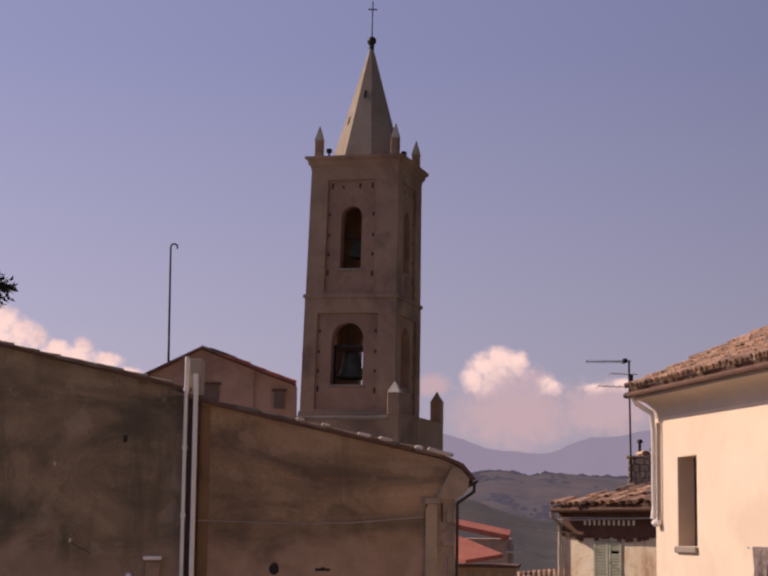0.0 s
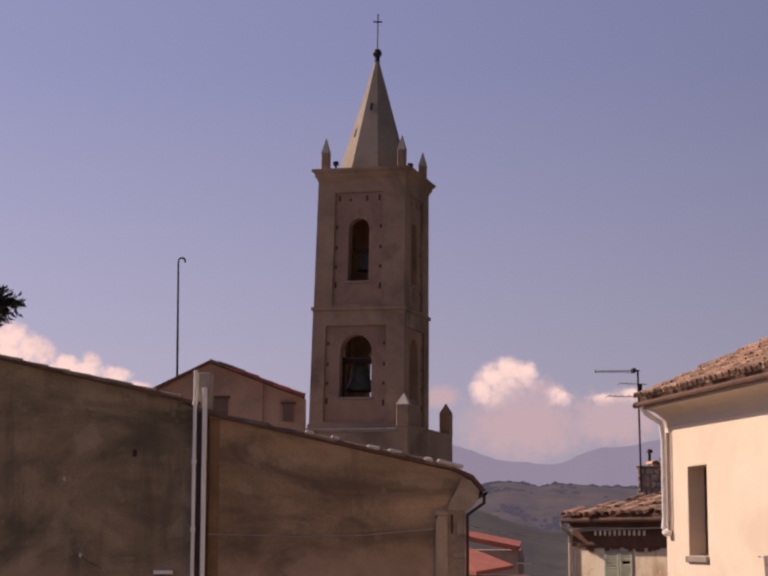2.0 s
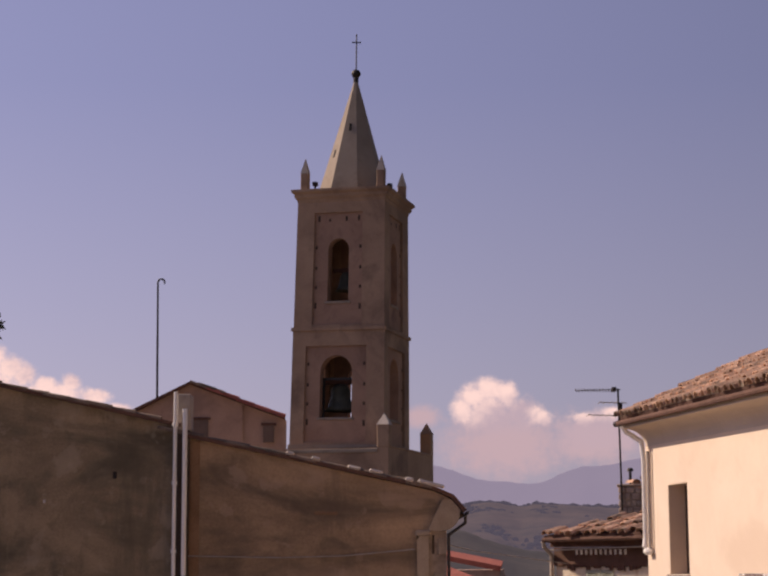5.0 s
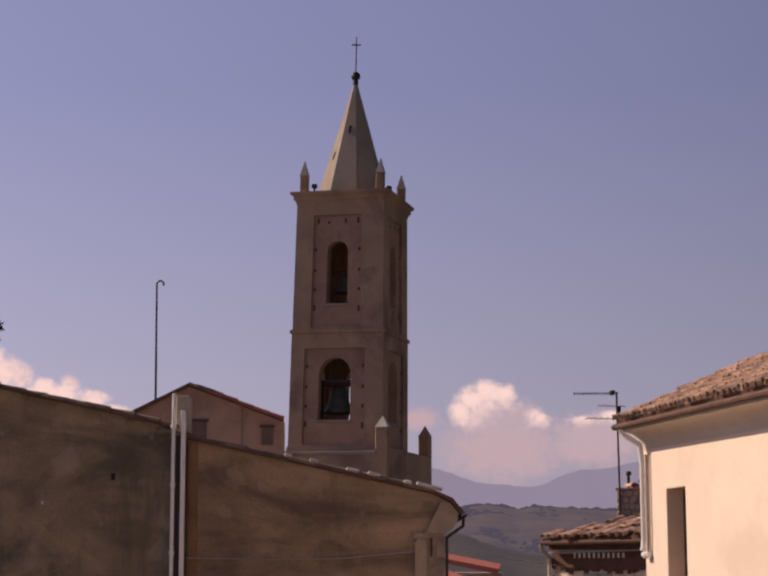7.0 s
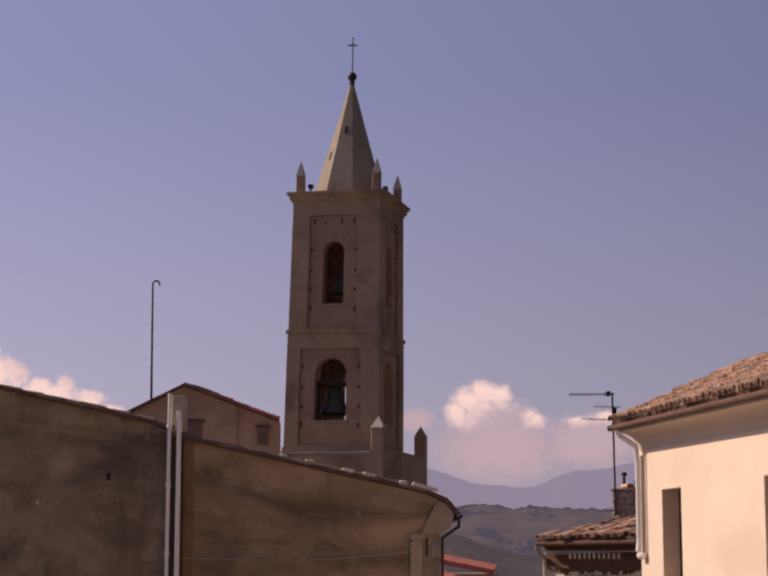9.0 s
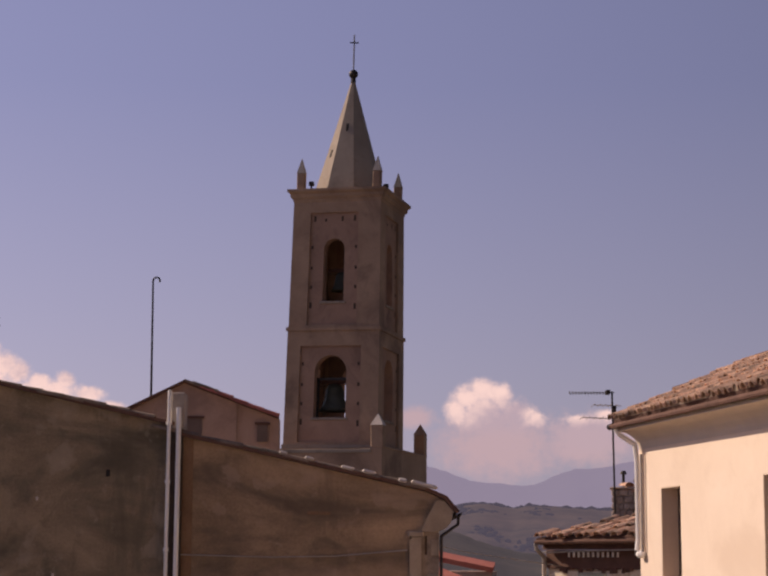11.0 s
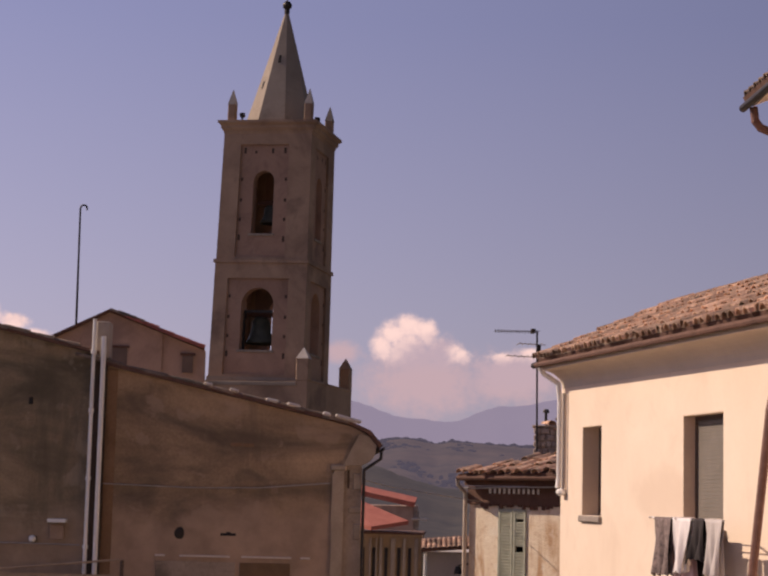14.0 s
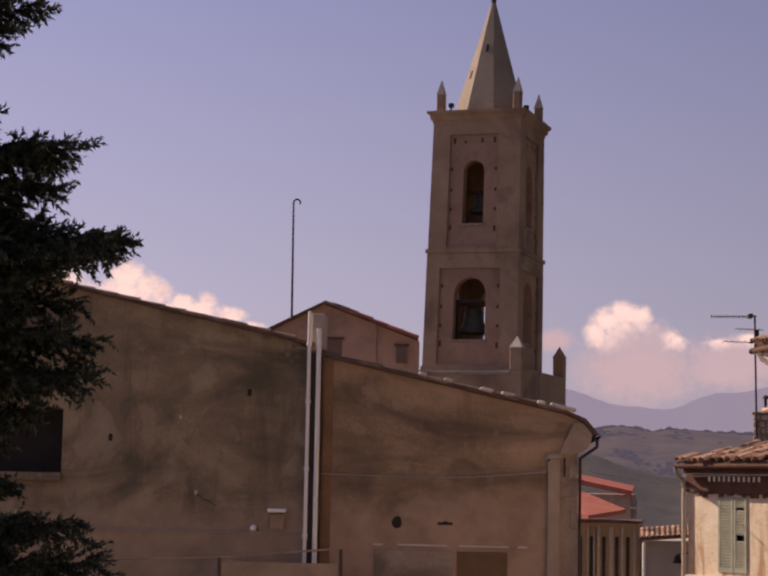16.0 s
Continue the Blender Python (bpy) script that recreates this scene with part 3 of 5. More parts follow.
    # pier with the pale pipes; the gap's dark and the lit top are put into its colours
    part("pier", new_box(-3.36, -3.15, -0.10, 0.35, 0, 6.84, 0.015), M_PIER, h, "narrow pier between the two walls, gap shade in its dark brown")
    part("pier_top", new_box(-3.36, -3.13, -0.12, 0.35, 6.84, 7.47, 0.015), M_CAPGREY, h, "pier top, sunlit tone in its pale grey")
    d = part("drainpipe", pipe_path(bmesh.new(), [(-3.385, -0.2, 0), (-3.385, -0.2, 7.5)], 0.033, 10), M_WHITEPIPE, h, "white plastic drainpipe")
    for z in (2.6, 3.6, 4.75, 5.9, 6.9):
        part("pipe_clip", rod(bmesh.new(), (-3.385, -0.2, z), (-3.385, -0.2, z + 0.06), 0.048, 10), M_WHITEPIPE, d)
    part("drainpipe", pipe_path(bmesh.new(), [(-3.205, -0.22, 0), (-3.215, -0.22, 7.0), (-3.225, -0.19, 7.2)], 0.042, 10), M_WHITEPIPE, h, "white plastic drainpipe")
    # ledges, patches and holes of the wall
    for x0, x1 in ((-2.22, -2.05), (-1.8, -0.95), (-0.75, 0.1), (0.25, 0.42)):
        part("ledge", new_box(x0, x1, -0.075, 0, 3.495, 3.53, 0.006), M_PALECAP, h, "thin pale ledge")
    part("door", new_box(-0.78, 0.08, -0.05, 0, 0, 3.42, 0.01), M_WOOD, h, "tall brown wooden door")
    part("render_patch", new_box(-2.2, -0.85, -0.058, 0, 0, 3.42, 0.008), M_PATCH, h)
    # holes are near-black bodies on the wall, inner shade put into the colour
    bm = bmesh.new()
    bmesh.ops.create_uvsphere(bm, u_segments=12, v_segments=8, radius=0.085, matrix=Matrix.Translation((-1.82, -0.03, 3.9)) @ Matrix.Diagonal((1, 0.3, 1.25, 1)))
    for v in bm.verts:
        v.co += noise.noise_vector(v.co * 10) * 0.014
    part("hole", bm, M_DARK, h, "near-black lump standing in for a hole in the render")
    for x, z in ((-4.47, 6.02), (-6.9, 5.20)):
        part("hole", new_box(x, x + 0.07, -0.012, 0.1, z, z + 0.12, 0.01), M_DARK, h)
    for x, z in ((-5.66, 5.60), (-5.35, 4.30)):
        part("plaster_chip", new_box(x, x + 0.045, -0.014, 0.02, z, z + 0.07, 0.012), M_PALECAP, h, "pale chip in the render")
    part("crack", pipe_path(bmesh.new(), [(-5.33, -0.002, 4.33), (-5.2, -0.002, 4.22), (-5.08, -0.002, 4.18), (-4.95, -0.002, 4.10)], 0.007, 5), M_PIER, h)

    # pale lumps stand in for sunlit tile tops, brightness put into the colour
    rnd2 = random.Random(31)
    for x in (-1.43, -0.98, -0.33, 0.05, 0.64):
        bm = box(bmesh.new(), -rnd2.uniform(0.07, 0.17), rnd2.uniform(0.07, 0.17), -0.16, 0.1, -0.03, 0.035, None, 0.025)
        bmesh.ops.transform(bm, matrix=pose(x, 0, verge_z(x) + 0.095, rnd2.uniform(-6, 6), 12, rnd2.uniform(-8, 8)), verts=bm.verts)
        part("mortar", bm, M_PALECAP, h, "mortar lump, a tile top's sunlit tone in its pale colour")
    bm = box(bmesh.new(), -0.24, 0.22, -0.18, 0.16, -0.03, 0.04, None, 0.025)
    bmesh.ops.transform(bm, matrix=pose(1.02, 0, verge_z(1.02) + 0.10, 3, 14, 0), verts=bm.verts)
    part("mortar", bm, M_PALECAP, h, "pale flat stone on the eave")
    part("hole", box(box(bmesh.new(), -1.12, -0.86, -0.036, 0.05, 3.865, 3.91), -1.02, -0.95, -0.036, 0.05, 3.91, 3.93), M_DARK, h)
    part("bare_brick", box(box(bmesh.new(), -1.0, -0.80, -0.038, 0.02, 5.39, 5.45, None, 0.008), -0.79, -0.60, -0.038, 0.02, 5.385, 5.445, None, 0.008), M_RUST, h, "bare bricks where render has fallen")
    part("render_strip", new_box(-3.145, -2.97, -0.045, 0.0, 0, 6.66, 0.006), M_RUST, h, "rust-brown strip of render")
    return h


gable_house()


def cable(pts, r, label):
    c = part("cable", pipe_path(bmesh.new(), pts, r, 6), M_GREYPIPE)
    tagged(c, label, "cable")


cable([(-3.2, GY - 0.06, 4.70), (-1.6, GY - 0.06, 4.665), (-0.5, GY - 0.06, 4.69), (0.72, GY - 0.12, 4.80)], 0.010, "thin grey cable along the old wall")
cable([(-11.0, GY - 0.06, 3.80), (-8.5, GY - 0.05, 3.735), (-6.3, GY - 0.05, 3.68), (-3.5, GY - 0.06, 3.655)], 0.012, "thin grey cable along the old wall")
cable([(1.25, 30.05, 4.88), (1.79, 31.20, 4.78), (3.23, 33.60, 4.61), (3.96, 34.80, 4.53)], 0.008, "thin dark wire slung across the street")
lamp = thing("wall_lamp", pose(-3.89, GY, 4.05), "small pale wall lamp bracket on the old wall", "lamp")
part("arm", new_box(-0.16, 0.16, -0.16, 0, -0.03, 0.035, 0.01), M_WHITEPIPE, lamp)
part("bracket", new_box(-0.12, 0.12, -0.06, 0, -0.32, -0.06, 0.01), M_OLDWALL2, lamp)
bulb = thing("globe_lamp", pose(-4.29, GY, 3.74), "white round globe lamp fixed to the old wall", "lamp")
bm = bmesh.new()
bmesh.ops.create_uvsphere(bm, u_segments=12, v_segments=8, radius=0.062, matrix=Matrix.Translation((0, -0.1, 0)))
part("globe", bm, M_WHITEPIPE, bulb, smooth=True)
part("base", rod(bmesh.new(), (0.02, -0.07, 0), (0.02, 0, 0), 0.05), M_IRON, bulb)
canopy = thing("canopy_frame", pose(0, GY, 0), "low metal canopy frame standing before the wall", "canopy")
part("beam", pipe_path(bmesh.new(), [(-8.6, -0.8, 3.14), (-5.6, -0.8, 3.22), (-4.5, -0.8, 3.28), (-2.66, -0.8, 3.46)], 0.018), M_OLDWALL, canopy)
for x, z in ((-4.75, 3.26), (-2.7, 3.44)):
    part("post", rod(bmesh.new(), (x, -0.8, 0), (x, -0.8, z), 0.03), M_FRAME, canopy)
part("sheet", new_box(-4.72, -2.73, -0.79, -0.775, 0, 3.2), M_OLDWALL, canopy)


# ---- upper house behind ----
def upper_house():
    h = thing("upper_house", pose(0, 42, 0), "small rose-rendered house with red tiled gable roof", "house")
    part("wall", prism(bmesh.new(), [(-6.6, 0), (-3.14, 0), (-3.14, 8.40), (-4.42, 8.86), (-6.6, 7.75)], 0, 0.4), M_ROSE, h)
    part("wall", prism(bmesh.new(), [(-3.14, 0), (-2.10, 0), (-2.10, 8.0), (-3.14, 8.40)], 0.05, 0.45), M_ROSE, h)
    def skew(bm):
        for v in bm.verts:
            v.co.x -= max(0.0, v.co.y) * 0.075
        return bm
    part("side_wall", skew(new_box(-2.5, -2.10, 0.45, 6, 0, 7.9)), M_ROSE, h)
    part("roof", prism(bmesh.new(), [(-6.9, 7.62), (-4.42, 8.86), (-4.42, 8.93), (-6.95, 7.68)], -0.12, 6), M_UNDER, h)
    part("roof", skew(prism(bmesh.new(), [(-4.42, 8.86), (-2.10, 8.00), (-2.10, 8.06), (-4.42, 8.93)], -0.12, 6)), M_UNDER, h)
    rnd = random.Random(9)
    n = 5
    for k in range(n):
        f = k / (n - 1)
        x = -2.12 - 1.5 * f
        shared("verge_tile", REDTILE, h, pose(x, -0.1, 8.02 + 0.371 * (1.5 * f) + rnd.uniform(0, .02), 0, 0, 90 + rnd.uniform(-3, 3)) @ pose(0, 0, 0, 20, 0, 0))
    # old dark ridge tiles, lifted and uneven
    for k in range(3):
        shared("ridge_tile", OLDTILE, h, pose(-3.99 + 0.2 * k, -0.12, 8.74 - 0.074 * k + rnd.uniform(0, .04), 0, 0, 90 + rnd.uniform(-6, 6)) @ pose(0, 0, 0, 20, 0, 0))
    for x0, x1, z0, z1 in ((-4.45, -3.97, 7.3, 8.0), (-2.64, -2.38, 7.45, 7.86)):
        w = part("window", new_box(x0, x1, -0.02, 0.08, z0, z1), M_BROWNWIN, h, "small brown window")
        part("lintel", new_box(x0 - 0.05, x1 + 0.05, -0.05, 0.06, z1, z1 + 0.06), M_UNDER, w)
    return h


upper_house()
pole = thing("roof_pole", pose(-5.27, 42.4, 8.2), "thin dark metal pole with hooked top on roof", "pole")
part("shaft", rod(bmesh.new(), (0, 0, 0), (-0.03, 0, 3.25), 0.03, 8, 0.022), M_IRON, pole)
bm = bmesh.new()
pipe_path(bm, [(-0.03 + 0.085 * (1 - math.cos(a)), 0, 3.24 + 0.085 * math.sin(a)) for a in [i * math.pi * 1.15 / 7 for i in range(8)]], 0.022, 6)
part("hook", bm, M_IRON, pole)


# ---- bell tower and church ----
TX, TY, TYAW, TLEAN = -1.14, 90.0, -16.0, 0.9
TM = pose(TX, TY, 0, 0, 0, TYAW)
LEAN = Matrix.Translation((TX, TY, 10)) @ Matrix.Rotation(radians(TLEAN), 4, "Y") @ Matrix.Translation((0, 0, -10)) @ pose(0, 0, 0, 0, 0, TYAW)


def pinnacle(parent, x, y, z, w, body, cap, mat=M_TOWER, cap_mat=M_PALECAP):
    p = part("pinnacle", new_box(x - w / 2, x + w / 2, y - w / 2, y + w / 2, z, z + body, 0.03), mat, parent)
    bm = bmesh.new()
    bmesh.ops.create_cone(bm, cap_ends=True, segments=4, radius1=w * 0.76, radius2=0.02, depth=cap,
                          matrix=Matrix.Translation((x, y, z + body + cap / 2)) @ Matrix.Rotation(math.pi / 4, 4, "Z"))
    part("cap", bm, cap_mat, p, "pale pyramid cap")
    return p


def ring_band(w, out, z0, z1, slope=0.0):
    """A square band round the tower: four butted lengths as one moulding."""
    bm = bmesh.new()
    a = [(w, z0), (w + out * (1 - slope), z0), (w + out, (z0 + z1) / 2), (w + out, z1), (w, z1)]
    loops = []
    for sx, sy in ((-1, -1), (1, -1), (1, 1), (-1, 1)):
        loops.append([bm.verts.new((sx * r, sy * r, z)) for r, z in a])
    n = len(a)
    for k in range(4):
        p, q = loops[k], loops[(k + 1) % 4]
        for i in range(n):
            bm.faces.new((p[i], q[i], q[(i + 1) % n], p[(i + 1) % n]))
    return bm


def tower_face(t, rot, w0, w1, z0, z1, panel_w, pz0, pz1, cx, ow, oz0, oz1, depth=0.12):
    """One face of a stage: corner strips, top strip and sill proud of a recessed panel with an arched opening."""
    R = Matrix.Rotation(rot, 4, "Z")
    pw = panel_w / 2

    def taper(bm):
        for v in bm.verts:
            f = (v.co.z - z0) / (z1 - z0)
            s = (w0 + (w1 - w0) * f) / w0
            v.co.x *= s
            v.co.y *= s
        bmesh.ops.transform(bm, matrix=R, verts=bm.verts)
        return bm
    bm = wall_with_holes(bmesh.new(), -w0, w0 - 0.75, z0, z1, -w0, -w0 + 0.75, [(cx - pw, cx + pw, pz0, pz1)])
    part("wall", taper(bm), M_TOWER, t)
    bm = bmesh.new()
    arched_wall(bm, cx - pw, cx + pw, pz0, pz1, -w0 + depth, -w0 + 0.75, cx, ow, oz0, oz1)
    p = part("panel", taper(bm), M_PANEL, t, "recessed rendered panel with arched opening")
    bm = new_box(cx - ow / 2 - 0.12, cx + ow / 2 + 0.12, -w0 + depth - 0.07, -w0 + 0.5, oz0 - 0.14, oz0 - 0.004, 0.02)
    part("sill", taper(bm), M_SPIRE, p)
    # putlog holes beside the opening: dark blocks, their shade put into the colour
    for k, (dx, dz) in enumerate(((-0.30, 0.9), (-0.28, 0.62), (-0.3, 0.36), (-0.27, 0.1), (0.27, 0.9), (0.3, 0.62), (0.28, 0.36), (0.25, 0.08))):
        x = cx + (pw - 0.16) * (1 if dx > 0 else -1) + dx * 0.1
        z = oz0 - 0.75 + (oz1 - oz0 + 0.6) * dz
        bm = new_box(x - 0.06, x + 0.06, -w0 + depth - 0.012, -w0 + depth + 0.1, z, z + (0.3 if k % 4 == 3 else 0.17))
        part("putlog_hole", taper(bm), M_PIER, p)
    if z0 > 15:
        for x, hgt in ((cx - 0.5, 0.14), (cx + 0.42, 0.26), (cx - 1.1, 0.3), (cx + 1.1, 0.3)):
            part("putlog_hole", taper(new_box(x - 0.06, x + 0.06, -w0 + depth - 0.012, -w0 + depth + 0.1, 21.95, 21.95 + hgt)), M_PIER, p)


def bell_tower():
    t = thing("bell_tower", LEAN, "tall brown rendered bell tower with octagonal spire", "tower")
    z1, z2, z3 = 10.25, 16.3, 23.15
    zc = z3 + 0.19
    cx = -0.06
    for k in range(4):
        tower_face(t, k * math.pi / 2, 2.50, 2.44, z1, z2, 3.30, z1 + 0.28, 15.45, cx - 0.06, 1.72, 11.80, 14.98)
        tower_face(t, k * math.pi / 2, 2.42, 2.34, z2, z3, 2.66, z2 + 0.25, 22.4, cx - 0.06, 1.14, 17.78, 21.05)
    part("string_course", ring_band(2.40, 0.12, z2 - 0.06, z2 + 0.12), M_TOWER, t)
    part("string_course", ring_band(2.46, 0.10, z1 - 0.05, z1 + 0.16), M_SPIRE, t)
    bm = bmesh.new()
    for out, a, b in ((0.10, zc - 0.38, zc - 0.2), (0.22, zc - 0.2, zc + 0.05), (0.36, zc + 0.05, zc + 0.30)):
        tmp = ring_band(2.28, out, a, b, 0.4)
        me = bpy.data.meshes.new("tmp")
        tmp.to_mesh(me)
        tmp.free()
        bm.from_mesh(me)
        bpy.data.meshes.remove(me)
    part("cornice", bm, M_TOWER, t)
    # near-black floors, the chamber's shade put into their colour
    part("floor", new_box(-2.3, 2.3, -2.3, 2.3, z2 - 0.2, z2 + 0.1), M_DARK, t)
    part("floor", new_box(-2.3, 2.3, -2.3, 2.3, z1 - 0.2, z1 + 0.02), M_DARK, t)
    part("roof_slab", new_box(-2.33, 2.33, -2.33, 2.33, z3 - 0.1, zc + 0.32), M_TOWER, t)
    for sx, sy in ((-1, -1), (1, -1), (1, 1), (-1, 1)):
        pinnacle(t, sx * 2.06, sy * 2.06, zc + 0.32, 0.40, 0.90, 0.80, cap_mat=M_CAPGREY)
    # spire
    bm = bmesh.new()
    a0 = radians(6.5 - TYAW)
    base = [bm.verts.new((-0.04 + 1.92 * math.sin(a0 + k * math.pi / 4), -1.92 * math.cos(a0 + k * math.pi / 4), zc + 0.3)) for k in range(8)]
    top = [bm.verts.new((0.09 * math.sin(a0 + k * math.pi / 4), -0.09 * math.cos(a0 + k * math.pi / 4), 30.05)) for k in range(8)]
    for k in range(8):
        bm.faces.new((base[k], base[(k + 1) % 8], top[(k + 1) % 8], top[k]))
    bm.faces.new(top)
    bm.faces.new(base[::-1])
    s = part("spire", bm, M_SPIRE, t, "tall eight-sided stone spire")
    for k, z in ((7, 27.3), (6, 25.9)):
        f = (z - zc - 0.3) / (30.05 - zc - 0.3)
        am = a0 + (k + 0.5) * math.pi / 4
        r = (1.92 + (0.09 - 1.92) * f) * math.cos(math.pi / 8)
        m = pose(-0.04 * (1 - f) + r * math.sin(am), -r * math.cos(am), z, 0, 0, math.degrees(am)) @ pose(0, 0, 0, -15, 0, 0)
        # slits are near-black blocks, inner shade painted on the spire face
        bm = box(bmesh.new(), -0.07, 0.07, -0.02, 0.1, -0.22, 0.22, m)
        part("slit", bm, M_DARK, s)
    bm = bmesh.new()
    bmesh.ops.create_uvsphere(bm, u_segments=16, v_segments=10, radius=0.25, matrix=Matrix.Translation((0, 0, 30.42)))
    rod(bm, (0, 0, 29.95), (0, 0, 30.25), 0.14, 10)
    part("ball", bm, M_IRON, s, "dark metal ball")
    c = part("cross", rod(bmesh.new(), (0, 0, 30.5), (0, 0, 32.62), 0.035, 6), M_IRON, s, "thin iron cross")
    rod_bm = box(bmesh.new(), -0.24, 0.24, -0.03, 0.03, 32.14, 32.2, Matrix.Rotation(radians(-TYAW), 4, "Z"))
    part("cross_arm", rod_bm, M_IRON, s)
    # bells
    for z, sc, x in ((12.35, 1.15, -0.36), (18.6, 0.8, -0.14)):
        bm = bmesh.new()
        prof = [(0.08, 1.15), (0.28, 1.1), (0.40, 0.9), (0.46, 0.45), (0.58, 0.12), (0.72, -0.1), (0.68, -0.1), (0.5, 0.1), (0.05, 0.9)]
        vs = [[bm.verts.new((x + sc * r * math.cos(2 * math.pi * k / 20), -0.7 + sc * r * math.sin(2 * math.pi * k / 20), z + sc * zz)) for r, zz in prof] for k in range(20)]
        for k in range(20):
            for i in range(len(prof) - 1):
                bm.faces.new((vs[k][i], vs[(k + 1) % 20][i], vs[(k + 1) % 20][i + 1], vs[k][i + 1]))
        b = part("bell", bm, M_BRONZE, t, "green-brown bronze bell", smooth=True)
        part("yoke", new_box(x - 0.9 * sc, x + 0.9 * sc, -0.82, -0.58, z + 1.12 * sc, z + 1.4 * sc, 0.02), M_UNDER, b)
        if sc > 1:
            part("bell_frame", box(box(bmesh.new(), x - 0.62, x - 0.5, -1.9, -1.75, z1, z + 1.5), x - 0.8, x + 0.9, -1.9, -1.75, z + 1.4, z + 1.52), M_IRON, b)
    # small dark knobs on stems by the pinnacles, unidentified
    for x, y in ((-1.5, -2.1), (2.2, -0.9)):
        f = part("floodlight", rod(bmesh.new(), (x, y, zc + 0.3), (x, y, zc + 0.62), 0.05), M_IRON, t, "small dark knob")
        part("lamp_head", new_box(x - 0.13, x + 0.13, y - 0.1, y + 0.12, zc + 0.55, zc + 0.78, 0.03), M_IRON, f)


bell_tower()


def church():
    c = thing("church", TM, "brown stone church body below the bell tower", "church")
    part("wall", new_box(-2.55, 2.95, -3.3, 5.9, 0, 10.2), M_TOWER, c)
    part("parapet", new_box(2.45, 2.99, -2.9, 5.5, 10.2, 10.32, 0.03), M_TOWER, c)
    part("base_band", new_box(-2.6, 2.4, -3.36, -3.3, 9.95, 10.14, 0.02), M_SPIRE, c)
    # unseen block behind the tower, added to shade the far pinnacle
    part("nave_wall", new_box(-0.3, 1.15, 4.3, 6.1, 10.2, 13.1), M_TOWER, c)
    part("nave_roof", prism(bmesh.new(), [(-0.35, 13.1), (1.2, 13.1), (0.42, 13.5)], 4.25, 6.15), M_TILE, c)
    pinnacle(c, 2.68, -3.0, 10.2, 0.62, 1.12, 0.58)
    # far cap in tower brown instead of pale stone, shade put into its colour
    pinnacle(c, 2.68, 5.55, 10.2, 0.60, 1.22, 0.60, cap_mat=M_TOWER)


church()


# ---- cream house ----
CA = Vector((4.36, 27.70, 0))
CU = Vector((0.1357, -0.9907, 0))
CM = Matrix(((CU.x, 0.9907, 0, CA.x), (CU.y, 0.1357, 0, CA.y), (0, 0, 1, 0), (0, 0, 0, 1)))   # x along the facade towards the eye, y into the house


def window_unit(parent, x0, x1, z0, z1, depth, blind):
    w = part("window", box(box(box(box(bmesh.new(), x0, x0 + 0.06, depth, depth + 0.06, z0, z1), x1 - 0.06, x1, depth, depth + 0.06, z0, z1),
                               x0 + 0.06, x1 - 0.06, depth, depth + 0.06, z1 - 0.06, z1), x0 + 0.06, x1 - 0.06, depth, depth + 0.06, z0, z0 + 0.06), M_FRAME, parent, "brown window frame")
    if blind:
        n = 26
        h = (z1 - 0.06 - z0 - 0.06) / n
        for k in range(n):
            zz = z0 + 0.06 + k * h
            part("slat", new_box(x0 + 0.06, x1 - 0.06, depth + 0.012, depth + 0.03, zz, zz + h * 0.975), M_BLIND, w)
    else:
        part("pane", new_box(x0 + 0.06, x1 - 0.06, depth + 0.02, depth + 0.03, z0 + 0.06, z1 - 0.06), M_GLASS, w, "dark glass pane")
        part("mullion", new_box((x0 + x1) / 2 - 0.04, (x0 + x1) / 2 + 0.04, depth - 0.01, depth + 0.02, z0 + 0.06, z1 - 0.06, 0.008), M_FRAME, w)
    return w


